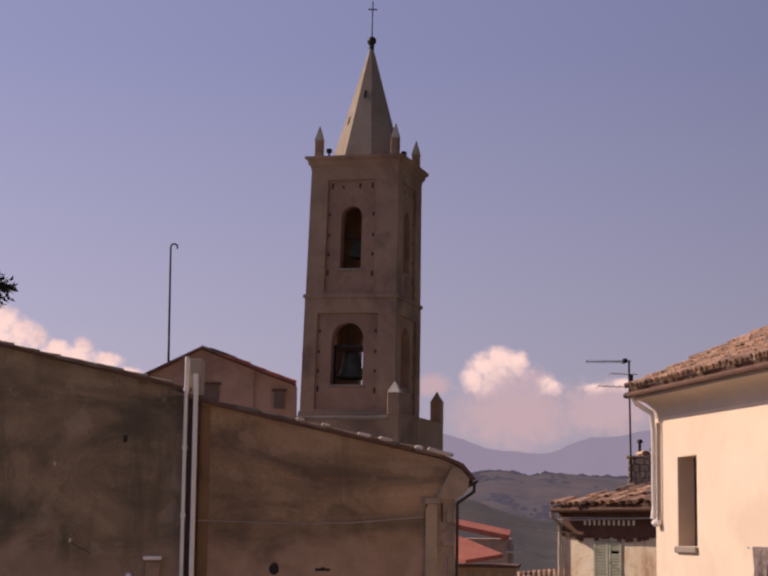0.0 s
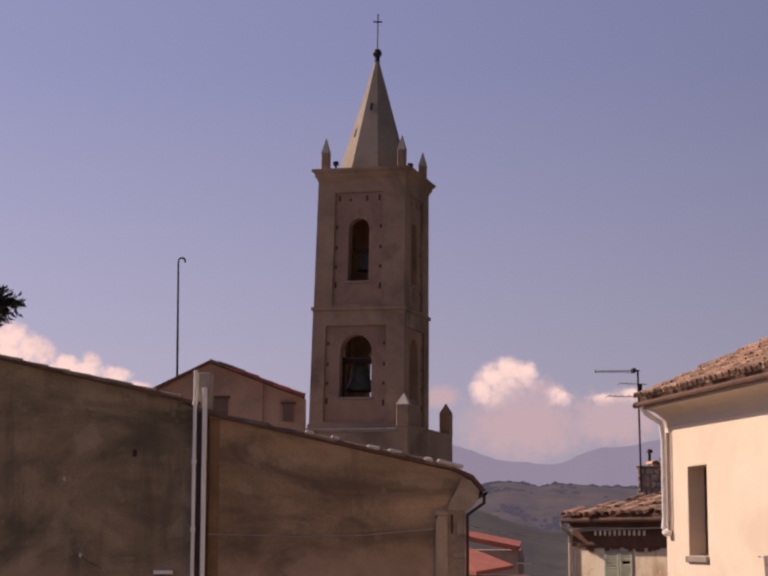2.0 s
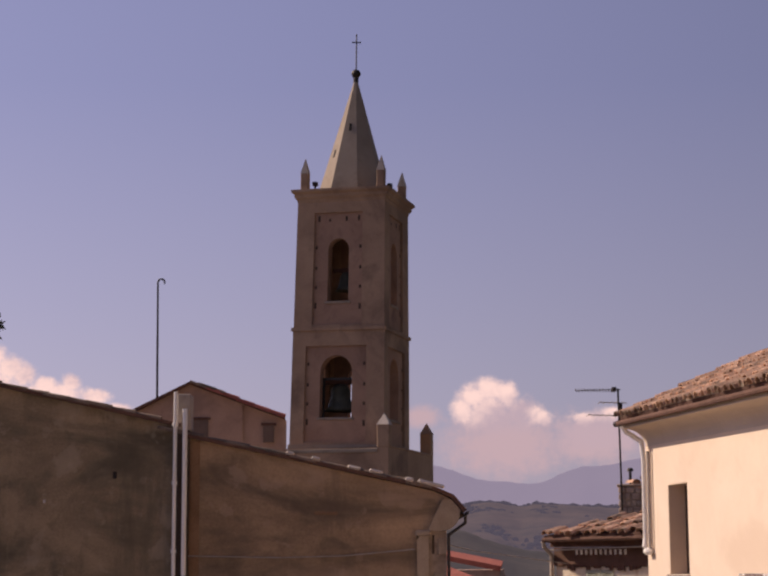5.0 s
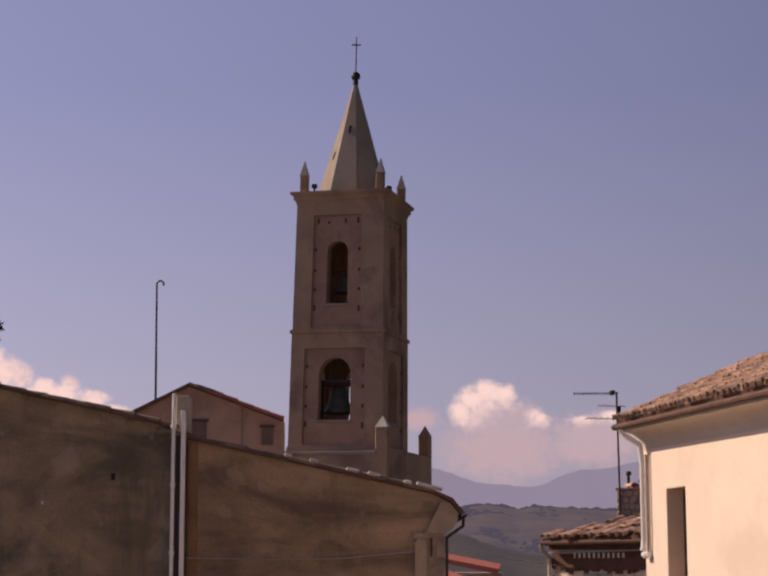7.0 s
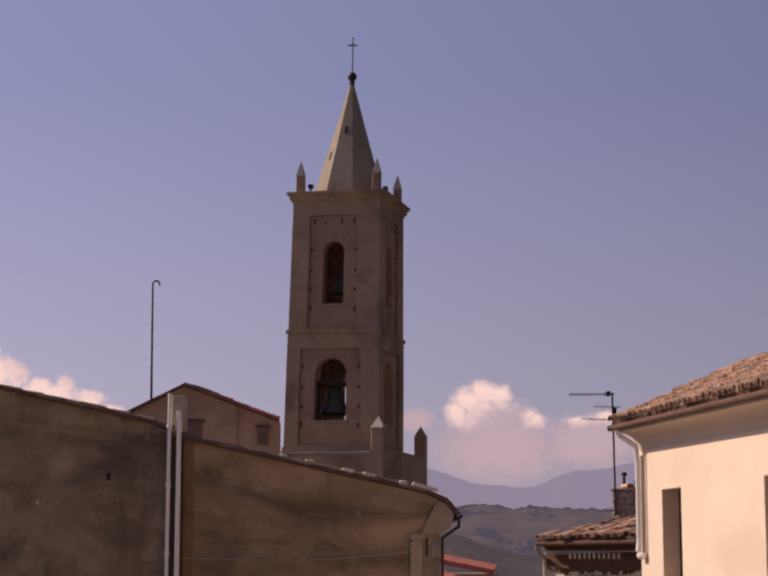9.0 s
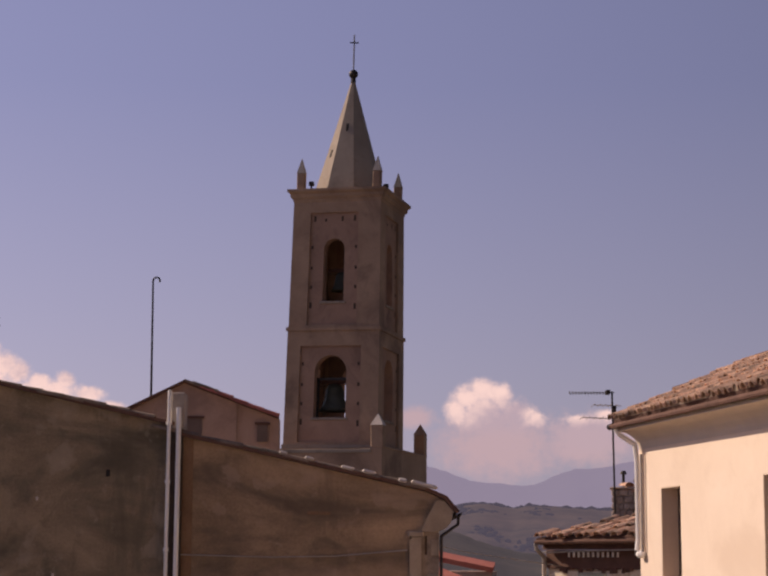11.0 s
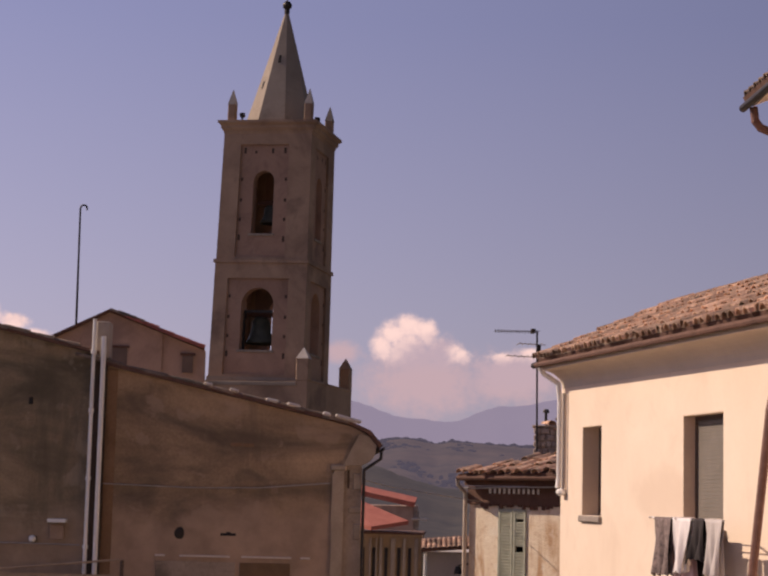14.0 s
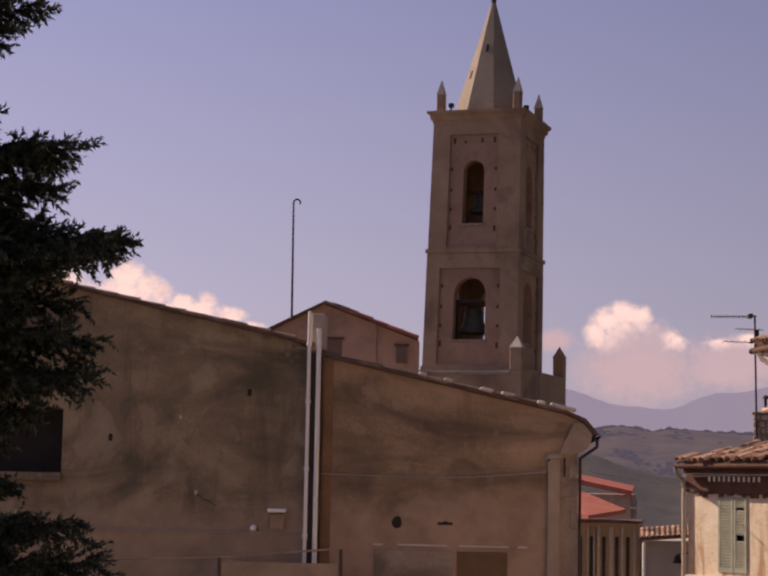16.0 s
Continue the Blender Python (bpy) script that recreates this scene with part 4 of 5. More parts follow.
def cream_house():
    h = thing("cream_house", CM, "sunlit cream rendered house with clay tile roof", "house")
    L = 13.5
    w1, w2 = (1.13, 2.07, 4.39, 5.74), (5.46, 6.83, 4.30, 5.74)
    part("wall", wall_with_holes(bmesh.new(), 0, L, 0, 6.45, 0, 0.42, [w1, w2]), M_CREAM, h)
    part("gable_wall", new_box(0, 0.42, 0.42, 8, 0, 6.5), M_CREAM, h)
    part("back_wall", new_box(0.42, L, 7.6, 8, 0, 6.5), M_CREAM, h)
    for x0, x1, z0, z1 in (w1, w2):
        bm = bmesh.new()
        box(bm, x0, x0 + 0.012, 0.004, 0.42, z0, z1)
        box(bm, x1 - 0.012, x1, 0.004, 0.42, z0, z1)
        box(bm, x0 + 0.012, x1 - 0.012, 0.004, 0.42, z1 - 0.012, z1)
        part("reveal", bm, M_REVEAL, h)
    window_unit(h, w1[0] + .012, w1[1] - .012, w1[2], w1[3] - .012, 0.26, False)
    window_unit(h, w2[0] + .012, w2[1] - .012, w2[2], w2[3] - .012, 0.16, True)
    part("window_sill", new_box(w1[0] - 0.03, w1[1] + 0.04, -0.055, 0.2, w1[2] - 0.10, w1[2] - 0.004, 0.015), M_SILL, h, "grey stone window sill")
    part("window_sill", new_box(w2[0] - 0.1, w2[1] + 0.1, -0.09, 0.2, w2[2] - 0.11, w2[2] - 0.004, 0.015), M_SILL, h, "grey stone window sill")
    part("string_band", new_box(-0.04, 2.9, -0.10, 0, 3.02, 3.2, 0.02), M_BRICK, h, "brick band")
    # coved cornice
    prof = []
    for i in range(9):
        a = i / 8 * math.pi / 2
        prof.append((-0.004 - 0.33 * (1 - math.cos(a)), 6.32 + 0.28 * math.sin(a)))
    prof += [(-0.38, 6.60), (-0.38, 6.69), (0.0, 6.69)]
    bm = bmesh.new()
    a = [bm.verts.new((0.02, y, z + 0.07)) for y, z in prof]
    b = [bm.verts.new((L, y, z - 0.10)) for y, z in prof]
    bm.faces.new(a)
    bm.faces.new(b[::-1])
    for i in range(len(prof)):
        bm.faces.new((a[i], b[i], b[(i + 1) % len(prof)], a[(i + 1) % len(prof)]))
    part("cornice", bm, M_CORNICE, h, "pale coved cornice under the eave")
    # roof
    pitch = math.atan(0.42)
    rm = Matrix.Translation((0.08, -0.44, 6.827)) @ Matrix.Rotation(radians(0.75), 4, "Y") @ Matrix.Rotation(pitch, 4, "X")
    part("roof", box(bmesh.new(), 0, L + 0.5, 0, 3.3, -0.06, 0.02, rm), M_UNDER, h, "boarded roof under clay tiles")
    rb = Matrix.Translation((0.08, 5.60, 6.827)) @ Matrix.Rotation(radians(0.75), 4, "Y") @ Matrix.Rotation(-pitch, 4, "X")
    part("roof", box(bmesh.new(), 0, L + 0.5, -3.28, 3.3, -0.06, 0.02, rb), M_UNDER, h)
    part("eave_mortar", box(bmesh.new(), 0.03, L, 0.0, 0.05, 0.022, 0.085, rm), M_QUOIN, h, "mortar closing the eave tiles")
    part("gutter", rod(bmesh.new(), (0.04, -0.45, 6.751), (L, -0.45, 6.575), 0.042, 8), M_UNDER, h, "brown half-round gutter")
    part("gutter_end", rod(bmesh.new(), (-0.10, -0.45, 6.753), (0.05, -0.45, 6.751), 0.05, 8), M_IRON, h)
    part("downpipe", pipe_path(bmesh.new(), [(0.13, -0.42, 6.72), (0.14, -0.36, 6.62), (0.19, -0.12, 6.46), (0.19, -0.09, 6.2), (0.19, -0.09, 4.95), (0.22, -0.12, 4.8)], 0.04, 10), M_WHITEPIPE, h, "white downpipe at the corner")
    part("downpipe", pipe_path(bmesh.new(), [(0.32, -0.06, 6.3), (0.32, -0.06, 4.75)], 0.025, 8), M_GREYPIPE, h, "thin grey pipe")
    part("pipe_shoe", new_box(0.13, 0.36, -0.13, 0, 4.68, 4.80, 0.04), M_WHITEPIPE, h)
    return h, rm


HOUSE, HOUSE_ROOF = cream_house()


# ---- drying rack and washing ----
def washing():
    rm = CM @ Matrix.Translation((0, 0, 4.42))
    rack = thing("drying_rack", rm, "white metal drying rack jutting from a window", "rack")
    for k in range(3):
        y = -0.35 - k * 0.105
        part("line", rod(bmesh.new(), (5.75, y, 0), (8.22 - (0.56 + y) * 2.4, y, 0), 0.007, 6), M_WHITEPIPE, rack)
    for s in (5.85, 6.75):
        part("arm", rod(bmesh.new(), (s, 0, 0), (s, -0.60, 0), 0.012, 6), M_WHITEPIPE, rack)
    part("end_bar", rod(bmesh.new(), (7.68, -0.34, 0), (8.25, -0.575, 0), 0.012, 6), M_WHITEPIPE, rack)
    part("strut", rod(bmesh.new(), (5.85, 0, -0.40), (5.85, -0.5, -0.01), 0.010, 6), M_WHITEPIPE, rack)

    def cloth(name, label, s0, s1, y_at, drop, mat, seed, waist=0.0, legs=False):
        """A doubled cloth over a line, from s0 to s1, with a wavy hem and folds."""
        rnd = random.Random(seed)
        bm = bmesh.new()
        nx, nz = 18, 14
        ph = rnd.uniform(0, 6)

        def side(off):
            g = []
            for j in range(nz + 1):
                f = j / nz
                row = []
                for i in range(nx + 1):
                    u = i / nx
                    x = s0 + (s1 - s0) * (0.5 + (u - 0.5) * (1 - waist * f))
                    y = y_at + off * (1 + 1.5 * f) + 0.045 * f * math.sin(u * 10 + ph + f * 2) + 0.022 * f * math.sin(u * 24 + ph)
                    row.append(bm.verts.new((x, y, 0.012 - drop * f * (1 + 0.07 * math.sin(u * 7 + ph) + 0.05 * math.sin(u * 17 + ph * 2)))))
                g.append(row)
            return g
        a, b = side(-0.014), side(0.014)
        for j in range(nz):
            for i in range(nx):
                if legs and j > nz * 0.3 and i in (0, 1, 7, 8, 9, 10, 16, 17):
                    continue
                bm.faces.new((a[j][i], a[j][i + 1], a[j + 1][i + 1], a[j + 1][i]))
                bm.faces.new((b[j][i + 1], b[j][i], b[j + 1][i], b[j + 1][i + 1]))
        for i in range(nx):
            bm.faces.new((a[0][i + 1], a[0][i], b[0][i], b[0][i + 1]))
        ob = part(name, bm, mat, smooth=True)
        ob.matrix_world = rm
        tagged(ob, label, "laundry", "washing on the rack")
    cloth("shirt", "grey checked shirt drying on the rack", 5.98, 6.58, -0.56, 0.68, M_CLOTH_C, 1, 0.12)
    cloth("towel", "white towel hanging on the drying rack", 6.64, 7.24, -0.56, 0.62, M_CLOTH_W, 2, 0.3)
    cloth("trousers", "dark trousers hanging on the drying rack", 7.28, 7.66, -0.56, 0.46, M_CLOTH_D, 3)
    cloth("sheet", "pale cloth hanging on the drying rack", 7.70, 8.22, -0.56, 0.62, M_CLOTH_G, 4, 0.45)
    cloth("trousers", "pink striped trousers hanging below the rack", 6.25, 7.15, -0.455, 1.2, M_CLOTH_P, 5, 0.1, True)
    cloth("shirt", "dark shirt hanging on the drying rack", 6.2, 7.2, -0.35, 0.74, M_CLOTH_D, 6)


washing()


# ---- stucco house with green shutters ----
SA = Vector((3.67, 35.0, 0))
SU = Vector((0.66, -0.751, 0))
SM = Matrix(((SU.x, 0.751, 0, SA.x), (SU.y, 0.66, 0, SA.y), (0, 0, 1, 0), (0, 0, 0, 1)))


def stucco_house():
    h = thing("stucco_house", SM, "old house with peeling stucco and faded green shutters", "house")
    part("wall", wall_with_holes(bmesh.new(), 0, 6, 0, 4.85, 0, 0.4, [(0.80, 1.51, 2.97, 4.42)]), M_PEEL, h)
    part("side_wall", new_box(0, 0.4, 0.4, 6, 0, 4.85), M_PEEL, h)
    # near-black sheet, the shade behind the shutters painted in
    part("recess_back", new_box(0.8, 1.51, 0.4, 0.46, 2.9, 4.5), M_DARK, h)
    part("ledge", new_box(-0.05, 6, -0.09, 0, 2.72, 2.88, 0.02), M_PALECAP, h, "pale stone ledge")
    part("drainpipe", rod(bmesh.new(), (-0.06, -0.07, 0), (-0.06, -0.07, 4.7), 0.04, 8), M_CORNICE, h, "pale drainpipe")
    for k, (x0, x1) in enumerate(((0.80, 1.17), (1.19, 1.51))):
        s = part("shutter", box(box(box(box(bmesh.new(), x0, x0 + 0.05, -0.03, 0.02, 2.97, 4.42), x1 - 0.05, x1, -0.03, 0.02, 2.97, 4.42),
                                    x0 + 0.05, x1 - 0.05, -0.03, 0.02, 4.35, 4.42), x0 + 0.05, x1 - 0.05, -0.03, 0.02, 2.97, 3.06), M_SHUTTER, h, "faded green louvred shutter")
        n = 22
        for i in range(n):
            if k == 1 and i in (9, 10, 19):
                continue
            z = 3.06 + (4.35 - 3.06) * i / n
            part("slat", box(bmesh.new(), x0 + 0.05, x1 - 0.05, -0.02, 0.02, -0.008, 0.045, pose(0, 0, z, 18, 0, 0)), M_SHUTTER, s)
    # eave: boards, dentil brackets, tile roof
    part("soffit", new_box(0.04, 6, -0.31, 0.3, 4.95, 5.02), M_UNDER, h, "dark wooden soffit")
    # dark boards; below the brackets they paint the eave's ragged shadow
    part("frieze", new_box(-0.02, 6, -0.05, 0, 4.50, 4.85), M_UNDER, h)
    rnd = random.Random(15)
    for i in range(30):
        x = 0.02 + i * 0.1
        part("board_end", new_box(x, x + rnd.uniform(0.06, 0.098), -0.046, -0.003, 4.50 - rnd.uniform(0.01, 0.10), 4.50, 0.004), M_UNDER, h)
    # brackets in pipe white: their lit brightness is put into the colour
    for i in range(11):
        x = 0.58 + i * 0.125
        part("bracket", new_box(x, x + 0.05, -0.075, -0.05, 4.71, 4.81, 0.006), M_WHITEPIPE, h)
    part("beam", new_box(0.05, 6, -0.22, -0.12, 4.86, 4.95), M_UNDER, h)
    part("conduit", rod(bmesh.new(), (0.05, -0.24, 4.80), (2.6, -0.24, 4.86), 0.016, 6), M_GREYPIPE, h, "thin grey conduit under the eave")
    pitch = radians(17)
    rm = Matrix.Translation((0.0, -0.35, 5.05)) @ Matrix.Rotation(radians(-1.0), 4, "Y") @ Matrix.Rotation(pitch, 4, "X")
    bm = bmesh.new()
    hi = [bm.verts.new(rm @ Vector(p)) for p in ((0, 0, 0.03), (6.2, 0, 0.03), (6.2, 1.75, 0.03), (2.35, 1.75, 0.03))]
    lo = [bm.verts.new(v.co - Vector((0, 0, 0.07))) for v in hi]
    bm.faces.new(hi)
    bm.faces.new(lo[::-1])
    for k in range(4):
        bm.faces.new((hi[k], lo[k], lo[(k + 1) % 4], hi[(k + 1) % 4]))
    part("roof", bm, M_UNDER, h)
    part("gutter", rod(bmesh.new(), (0.0, -0.38, 5.0), (6, -0.38, 5.05), 0.045, 8), M_UNDER, h)
    part("gutter_elbow", pipe_path(bmesh.new(), [(0.0, -0.38, 4.98), (0.0, -0.35, 4.86), (-0.04, -0.1, 4.72), (-0.06, -0.07, 4.6)], 0.04, 8), M_GREYPIPE, h)
    return h, rm


STUCCO, STUCCO_ROOF = stucco_house()
chim = thing("chimney", pose(5.42, 36.0, 5.42, 0, 0, -8), "weathered brick chimney stack with small vent", "chimney")
part("chimney_shaft", new_box(-0.30, 0.57, -0.27, 0.37, -0.6, 0.66, 0.02), M_BRICK, chim)
rnd = random.Random(77)
for row in range(9):
    x = -0.33
    while x < 0.58:
        w = rnd.uniform(0.10, 0.22)
        part("stone", new_box(x, min(x + w - 0.015, 0.60), -0.31 - rnd.uniform(0, .03), -0.2, -0.56 + row * 0.138, -0.56 + row * 0.138 + rnd.uniform(0.105, 0.13), 0.018), M_BRICK, chim)
        x += w
part("slab", new_box(-0.36, 0.64, -0.34, 0.42, 0.68, 0.73, 0.02), M_BRICK, chim)
for k, (x, z, turn) in enumerate(((0.05, 0.74, 20), (0.28, 0.78, -15), (0.48, 0.80, 40), (0.36, 0.62, 75))):
    shared("cover_tile", TILE, chim, pose(x, -0.30, z, rnd.uniform(-8, 8), rnd.uniform(-12, 12), turn))
v = part("vent", rod(bmesh.new(), (-0.08, 0, 0.72), (-0.08, 0, 1.0), 0.03), M_IRON, chim)
part("vent_cap", rod(bmesh.new(), (-0.08, 0, 1.0), (-0.08, 0, 1.07), 0.075, 10, 0.05), M_IRON, v)


def antenna():
    a = thing("antenna", Matrix.Translation((5.10, 35.6, 6.2)), "tall rooftop television antenna on a thin mast", "antenna")
    top = 1.9
    part("mast", rod(bmesh.new(), (0, 0, -0.6), (-0.03, 0, top), 0.02), M_IRON, a)
    b = part("boom", rod(bmesh.new(), (0.02, 0, top - 0.02), (-0.92, 0, top - 0.04), 0.008, 6), M_IRON, a)
    for i in range(13):
        x = -0.9 + i * 0.062
        part("element", rod(bmesh.new(), (x, -0.05, top - 0.068), (x, 0.05, top - 0.002), 0.011, 5), M_IRON, b)
    part("reflector", box(bmesh.new(), -0.16, -0.08, -0.14, 0.14, top - 0.06, top + 0.02), M_IRON, b)
    for z, x0, x1 in ((top - 0.30, -0.42, 0.15), (top - 0.56, -0.66, 0.02)):
        b = part("boom", rod(bmesh.new(), (x0, 0, z + 0.02), (x1, 0, z), 0.009, 6), M_GREYPIPE, a)
        for i in range(5):
            x = x0 + (x1 - x0) * i / 5
            part("element", rod(bmesh.new(), (x, -0.3, z + 0.01), (x, 0.3, z + 0.01), 0.006, 5), M_GREYPIPE, b)
    part("junction_box", new_box(-0.03, 0.05, -0.05, 0.05, top - 0.46, top - 0.3, 0.01), M_IRON, a)


antenna()


# ---- down the street ----
def hip(bm, corner, right, left, top, thick):
    """Two roof slopes that meet in a hip above a house corner, with a thick eave."""
    lo = [bm.verts.new(Vector(p) - Vector((0, 0, thick))) for p in (corner, right, left, top)]
    hi = [bm.verts.new(p) for p in (corner, right, left, top)]
    for f in ((hi[0], hi[1], hi[3]), (hi[0], hi[3], hi[2]), (lo[0], lo[3], lo[1]), (lo[0], lo[2], lo[3]),
              (lo[0], lo[1], hi[1], hi[0]), (lo[2], lo[0], hi[0], hi[2]), (lo[1], lo[3], hi[3], hi[1]), (lo[3], lo[2], hi[2], hi[3])):
        bm.faces.new(f)
    return bm


def ochre_house():
    h = thing("ochre_house", pose(2.32, 55, 0, 0, 0, -6), "ochre street house with tall pilasters and red roof", "house", "houses down the street")
    part("wall", new_box(-0.6, 1.95, 0.1, 3, -8, 3.42), M_YELLOW, h)
    for x, w in ((0.30, 0.06), (0.50, 0.05), (0.62, 0.10), (0.98, 0.14), (1.35, 0.10), (1.72, 0.12)):
        part("pilaster", new_box(x, x + w, 0, 0.1, -8, 3.3, 0.01), M_QUOIN, h)
    # windows as near-black slabs, the rooms' shade put into the colour
    for x in (0.05, 0.40, 0.78, 1.18, 1.52):
        part("window", new_box(x, x + 0.10, 0.06, 0.12, 0.2, 3.0), M_DARK, h)
    # dark slab added to cover the wall top's sunlit strip
    part("flat_roof", new_box(-0.7, 2.0, -0.02, 3.1, 3.42, 3.5, 0.02), M_UNDER, h)
    part("roof", hip(bmesh.new(), (0.38, -0.65, 3.66), (1.52, -0.1, 3.86), (-0.9, 0.7, 3.88), (-0.45, 2.6, 4.56), 0.12), M_REDROOF, h, "red tiled hipped roof")


ochre_house()


def red_house():
    h = thing("red_roofed_house", pose(2.9, 67, 0, 0, 0, -6), "far house with a red tiled roof", "house", "houses down the street")
    part("wall", new_box(-1.0, 1.95, 0.2, 6, -8, 4.25), M_ROSE, h)
    rm = pose(-0.9, 0, 4.93, 9, 11, 0)
    part("roof", box(bmesh.new(), 0, 2.95, 0, 1.3, -0.16, 0.03, rm), M_REDROOF, h)
    part("chimney", new_box(1.75, 2.15, 0.3, 0.8, 3.4, 4.1, 0.02), M_BRICK, h)
    part("ridge_cap", new_box(1.9, 2.5, 0.1, 0.4, 3.72, 3.80, 0.02), M_PALECAP, h)


red_house()


def pale_house():
    h = thing("pale_house", pose(3.98, 50, 0, 0, 0, -6), "pale walled house in shade with a clay tile roof", "house", "houses down the street")
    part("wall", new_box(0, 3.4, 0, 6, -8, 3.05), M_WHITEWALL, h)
    rm = pose(-0.1, -0.35, 3.10, 14, -5, 0)
    part("roof", box(bmesh.new(), 0, 3.6, 0, 1.2, -0.05, 0.03, rm), M_UNDER, h)
    for i in range(24):
        for j in range(4):
            shared("roof_tile", TILE, h, rm @ pose(0.08 + i * 0.146, j * 0.25, 0.03, -2, 0, 0) @ Matrix.Scale(0.62, 4))
    part("pipe", rod(bmesh.new(), (0.02, -0.06, -8), (0.02, -0.06, 3.0), 0.05), M_WHITEPIPE, h)


pale_house()
sl = thing("street_lamp", pose(4.9, 49.6, 2.55), "dark hanging street lamp bracketed to a house wall", "lamp")
part("bracket", rod(bmesh.new(), (0.35, 0.3, 0.2), (0, 0, 0.15), 0.02), M_IRON, sl)
bm = bmesh.new()
bmesh.ops.create_cone(bm, cap_ends=True, segments=10, radius1=0.13, radius2=0.07, depth=0.22, matrix=Matrix.Translation((0, 0, 0.02)))
part("lantern", bm, M_IRON, sl)


# ---- corner of the nearest house ----
def near_house():
    h = thing("corner_house", pose(3.78, 13.5, 0), "corner of a house with dark gutter and downpipe", "house")
    part("wall", new_box(0.55, 4.0, 0.2, 0.6, 0, 7.75), M_CREAM, h)
    part("side_wall", new_box(0.55, 0.95, -6, 0.2, 0, 7.75), M_CREAM, h)
    rm = pose(-0.04, -6, 7.97, 0, -24, 0)
    part("roof", box(bmesh.new(), 0.05, 4.4, 0, 6.75, 0.0, 0.06, rm), M_UNDER, h)
    part("soffit", box(bmesh.new(), 0.08, 0.62, 0, 6.7, -0.05, -0.004, rm), M_CREAM, h)
    for j in range(40):
        shared("roof_tile", OLDTILE, h, rm @ pose(0.04, 6.62 - j * 0.15, 0.05, 0, 0, -90) @ Matrix.Scale(0.62, 4))
        shared("roof_tile", OLDTILE, h, rm @ pose(0.30, 6.62 - j * 0.15, 0.06, 0, 0, -90) @ Matrix.Scale(0.62, 4))
    part("gutter", rod(bmesh.new(), (-0.01, -6, 7.955), (-0.01, 0.78, 7.955), 0.034, 10), M_IRON, h, "dark round gutter")
    part("downpipe", pipe_path(bmesh.new(), [(0.05, 0.66, 7.94), (0.065, 0.66, 7.82), (0.11, 0.66, 7.765), (0.40, 0.62, 7.64), (0.46, 0.3, 7.1), (0.0, 0.0, 5.35), (-0.14, 0.0, 4.07), (-0.22, 0.0, 0)], 0.036, 10), M_PIPEBROWN, h, "brown leaning downpipe")
    return h


near_house()


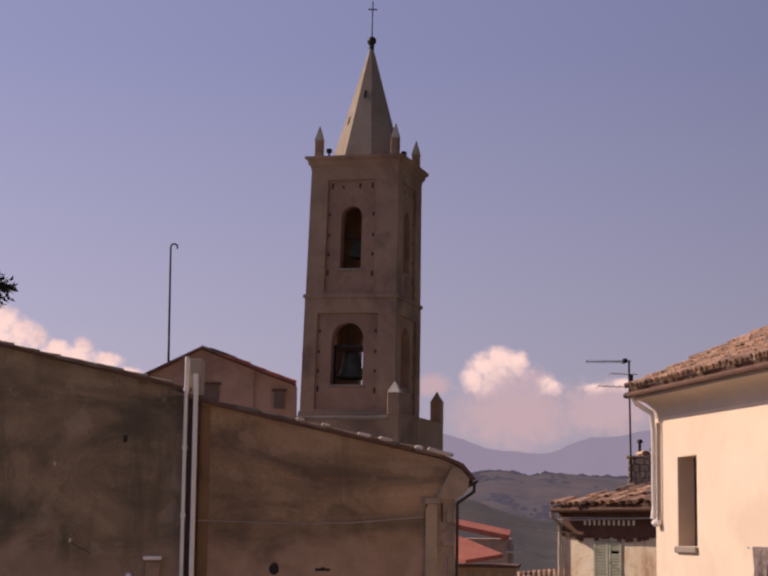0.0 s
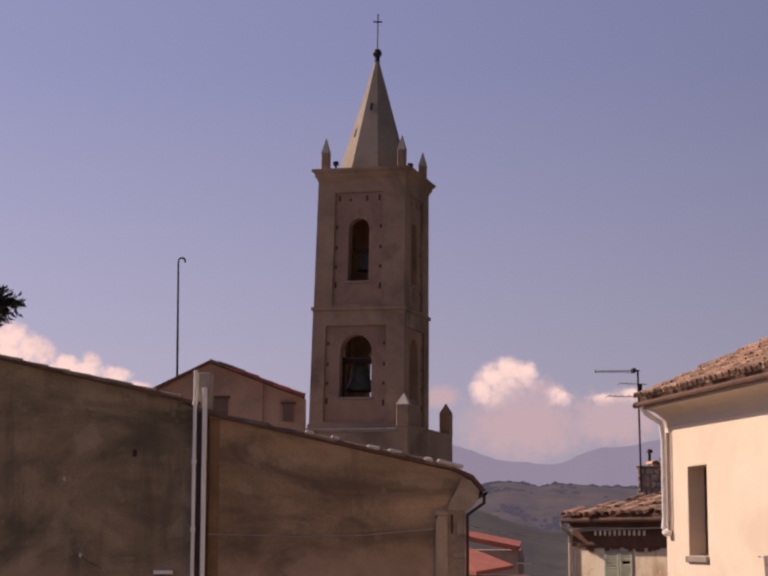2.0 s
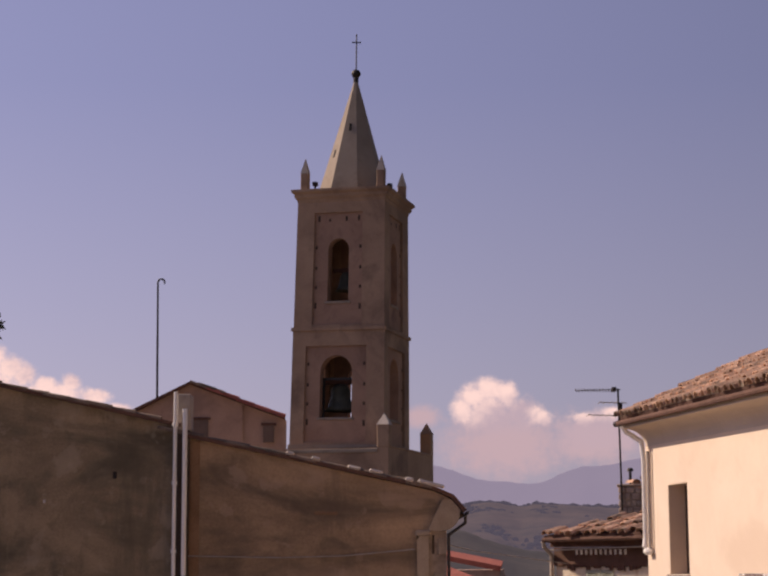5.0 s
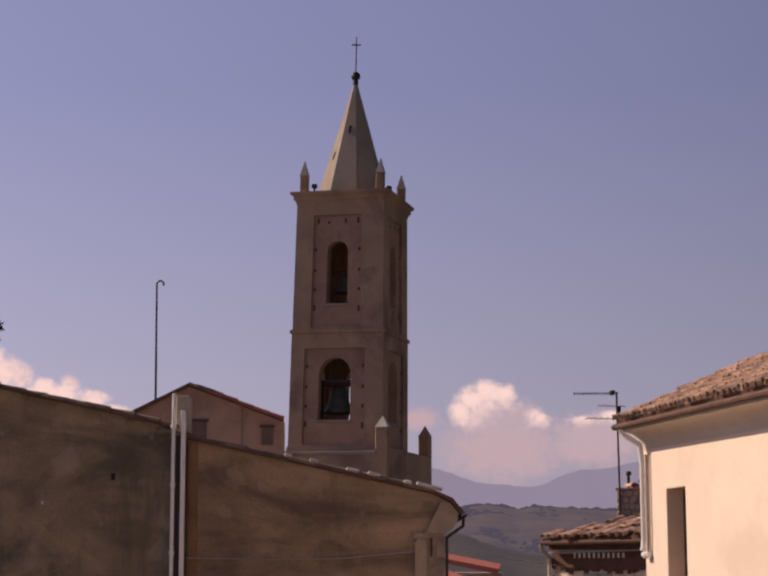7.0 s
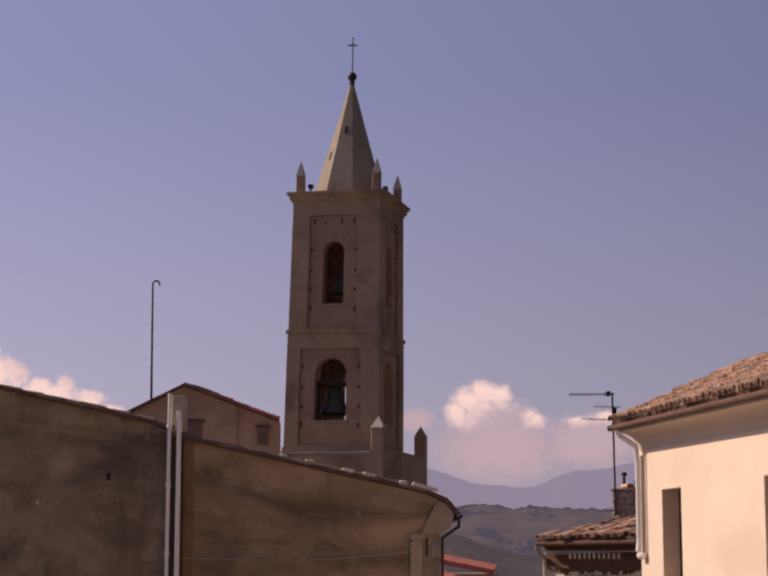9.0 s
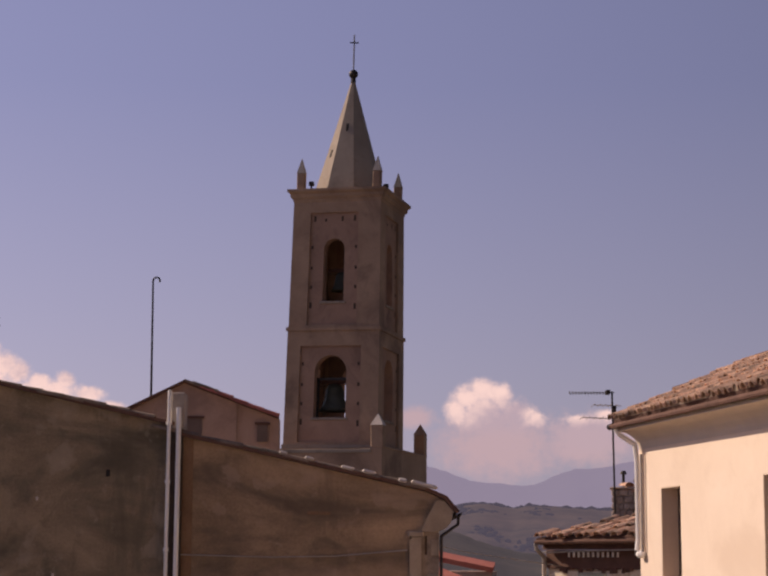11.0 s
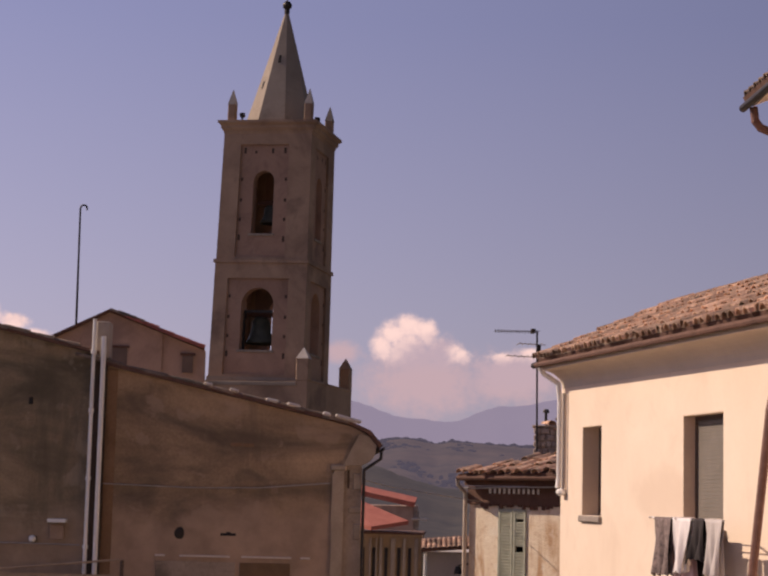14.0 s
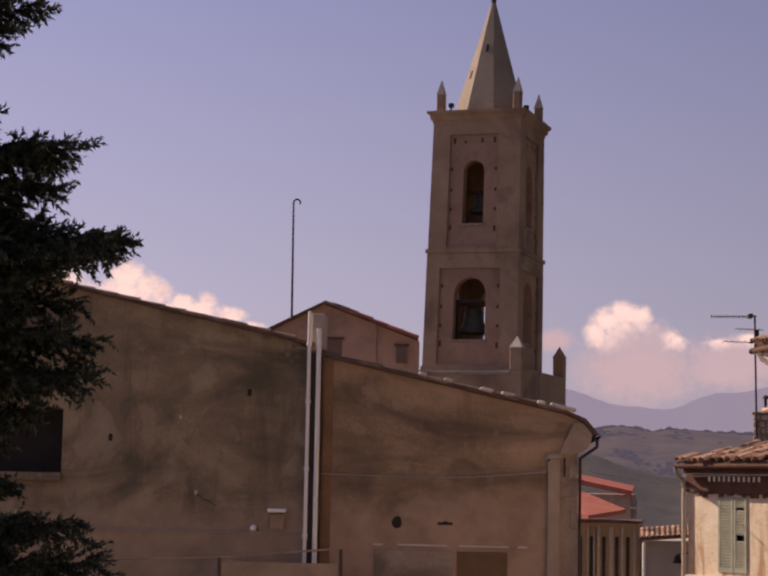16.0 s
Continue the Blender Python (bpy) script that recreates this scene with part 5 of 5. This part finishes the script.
# ---- conifer ----
def conifer():
    rnd = random.Random(21)
    t = thing("conifer", pose(-4.35, 12.2, 0), "dark dense conifer with drooping needled branches", "tree")
    part("trunk", rod(bmesh.new(), (0, 0, 0), (0, 0, 11.0), 0.24, 12, 0.03), M_BARK, t)
    wv_, wf_, verts, faces = [], [], [], []

    def needles(p, d, length):
        side = d.cross(Vector((0, 0, 1)))
        if side.length < 1e-3:
            side = Vector((1, 0, 0))
        side.normalize()
        up = side.cross(d).normalized()
        n = int(length / 0.012)
        for k in range(n):
            a = rnd.uniform(0, 2 * math.pi)
            q = p + d * (length * k / n)
            out = (side * math.cos(a) + up * math.sin(a)) * 0.8 + d * 0.75
            out.normalize()
            L = rnd.uniform(0.03, 0.055)
            wv = out.cross(Vector((rnd.uniform(-1, 1), rnd.uniform(-1, 1), rnd.uniform(-1, 1))))
            if wv.length < 1e-3:
                continue
            wv = wv.normalized() * 0.012
            i = len(verts)
            verts.extend((q - wv, q + wv, q + out * L))
            faces.append((i, i + 1, i + 2))

    def branch(z, ang, length, droop):
        d = Vector((math.cos(ang), math.sin(ang), 0))
        pts = []
        for k in range(9):
            f = k / 8
            pts.append(Vector((0, 0, z)) + d * (length * f) + Vector((0, 0, length * (-droop * f + droop * 0.75 * f * f * 1.25))))
        for a, b, k in zip(pts[:-1], pts[1:], range(8)):
            seg = b - a
            sd = seg.normalized()
            e1 = Vector((-d.y, d.x, 0))
            e2 = e1.cross(sd)
            i0 = len(wv_)
            for q, rr in ((a, 0.035 * (1 - k / 9)), (b, 0.035 * (1 - (k + 1) / 9))):
                wv_.extend((q + e1 * rr, q + e2 * rr, q - e1 * rr, q - e2 * rr))
            wf_.extend((i0 + n, i0 + (n + 1) % 4, i0 + 4 + (n + 1) % 4, i0 + 4 + n) for n in range(4))
            f = (k + 1) / 8
            if f < 0.15:
                continue
            m = 9
            for j in range(m):
                p = a + seg * (j / m)
                sg = 1 if (j + k) % 2 else -1
                lat = Vector((-d.y, d.x, 0)) * sg
                td = (sd * 0.7 + lat * rnd.uniform(0.3, 0.9) + Vector((0, 0, rnd.uniform(-0.7, 0.45)))).normalized()
                tl = rnd.uniform(0.16, 0.34) * (1.25 - 0.6 * f) * min(1.5, length)
                needles(p, td, tl)
                if tl > 0.16:
                    for _ in range(2):
                        t2 = (td + Vector((rnd.uniform(-.8, .8), rnd.uniform(-.8, .8), rnd.uniform(-.8, .3)))).normalized()
                        needles(p + td * tl * rnd.uniform(.25, .7), t2, tl * 0.55)
            needles(a, sd, seg.length)
        needles(pts[-1], (pts[-1] - pts[-2]).normalized(), 0.12)

    tiers = ((1.0, 1.5), (3.4, 1.42), (4.15, 1.5), (4.6, 0.7), (4.95, 0.8), (5.35, 1.42), (5.9, 1.2), (6.22, 1.42), (6.42, 0.85), (6.93, 1.34), (7.0, 0.5), (7.6, 0.45), (8.0, 0.92), (8.5, 0.78), (9.5, 0.55), (11.0, 0.12))

    def reach(z):
        for (za, ra), (zb, rb) in zip(tiers[:-1], tiers[1:]):
            if za <= z <= zb:
                return ra + (rb - ra) * (z - za) / (zb - za)
        return 0.15

    # whorls of uneven reach, with a clear gap high up
    z = 1.0
    while z < 10.6:
        crown = reach(z)
        n = 10 if z < 8 else 7
        off = rnd.uniform(0, 1)
        branch(z, rnd.uniform(-0.3, 0.25), crown * 1.0, 0.08)
        for k in range(n):
            a = 2 * math.pi * (k + off) / n + rnd.uniform(-.2, .2)
            branch(z + rnd.uniform(-.06, .06), a, crown * rnd.uniform(0.7, 0.95), rnd.uniform(0.06, 0.22))
        z += 0.27
    # one long bough reaching out level
    for k in range(3):
        branch(6.25 + 0.03 * k, -0.1 + 0.1 * k, (1.52, 1.56, 1.45)[k], 0.03)
    me = bpy.data.meshes.new("branchwork")
    me.from_pydata(wv_, [], wf_)
    me.materials.append(M_BARK)
    ob = new("branchwork", me)
    ob.parent = t
    ob["kind"] = "stuff"
    me = bpy.data.meshes.new("crown")
    me.from_pydata(verts, [], faces)
    me.materials.append(M_NEEDLE)
    ob = new("crown", me)
    ob.parent = t
    ob["kind"] = "stuff"


conifer()

# ---- roof tiles, piece by piece ----
tile_field(HOUSE, HOUSE_ROOF @ pose(0.08, 0, 0.03), 11.4, 2.5, 0.228, TILE, 11, 1.3)
tile_field(STUCCO, STUCCO_ROOF @ pose(0.08, 0, 0.04), 4.4, 1.55, 0.225, TILE, 12, 2.4, 1.30)
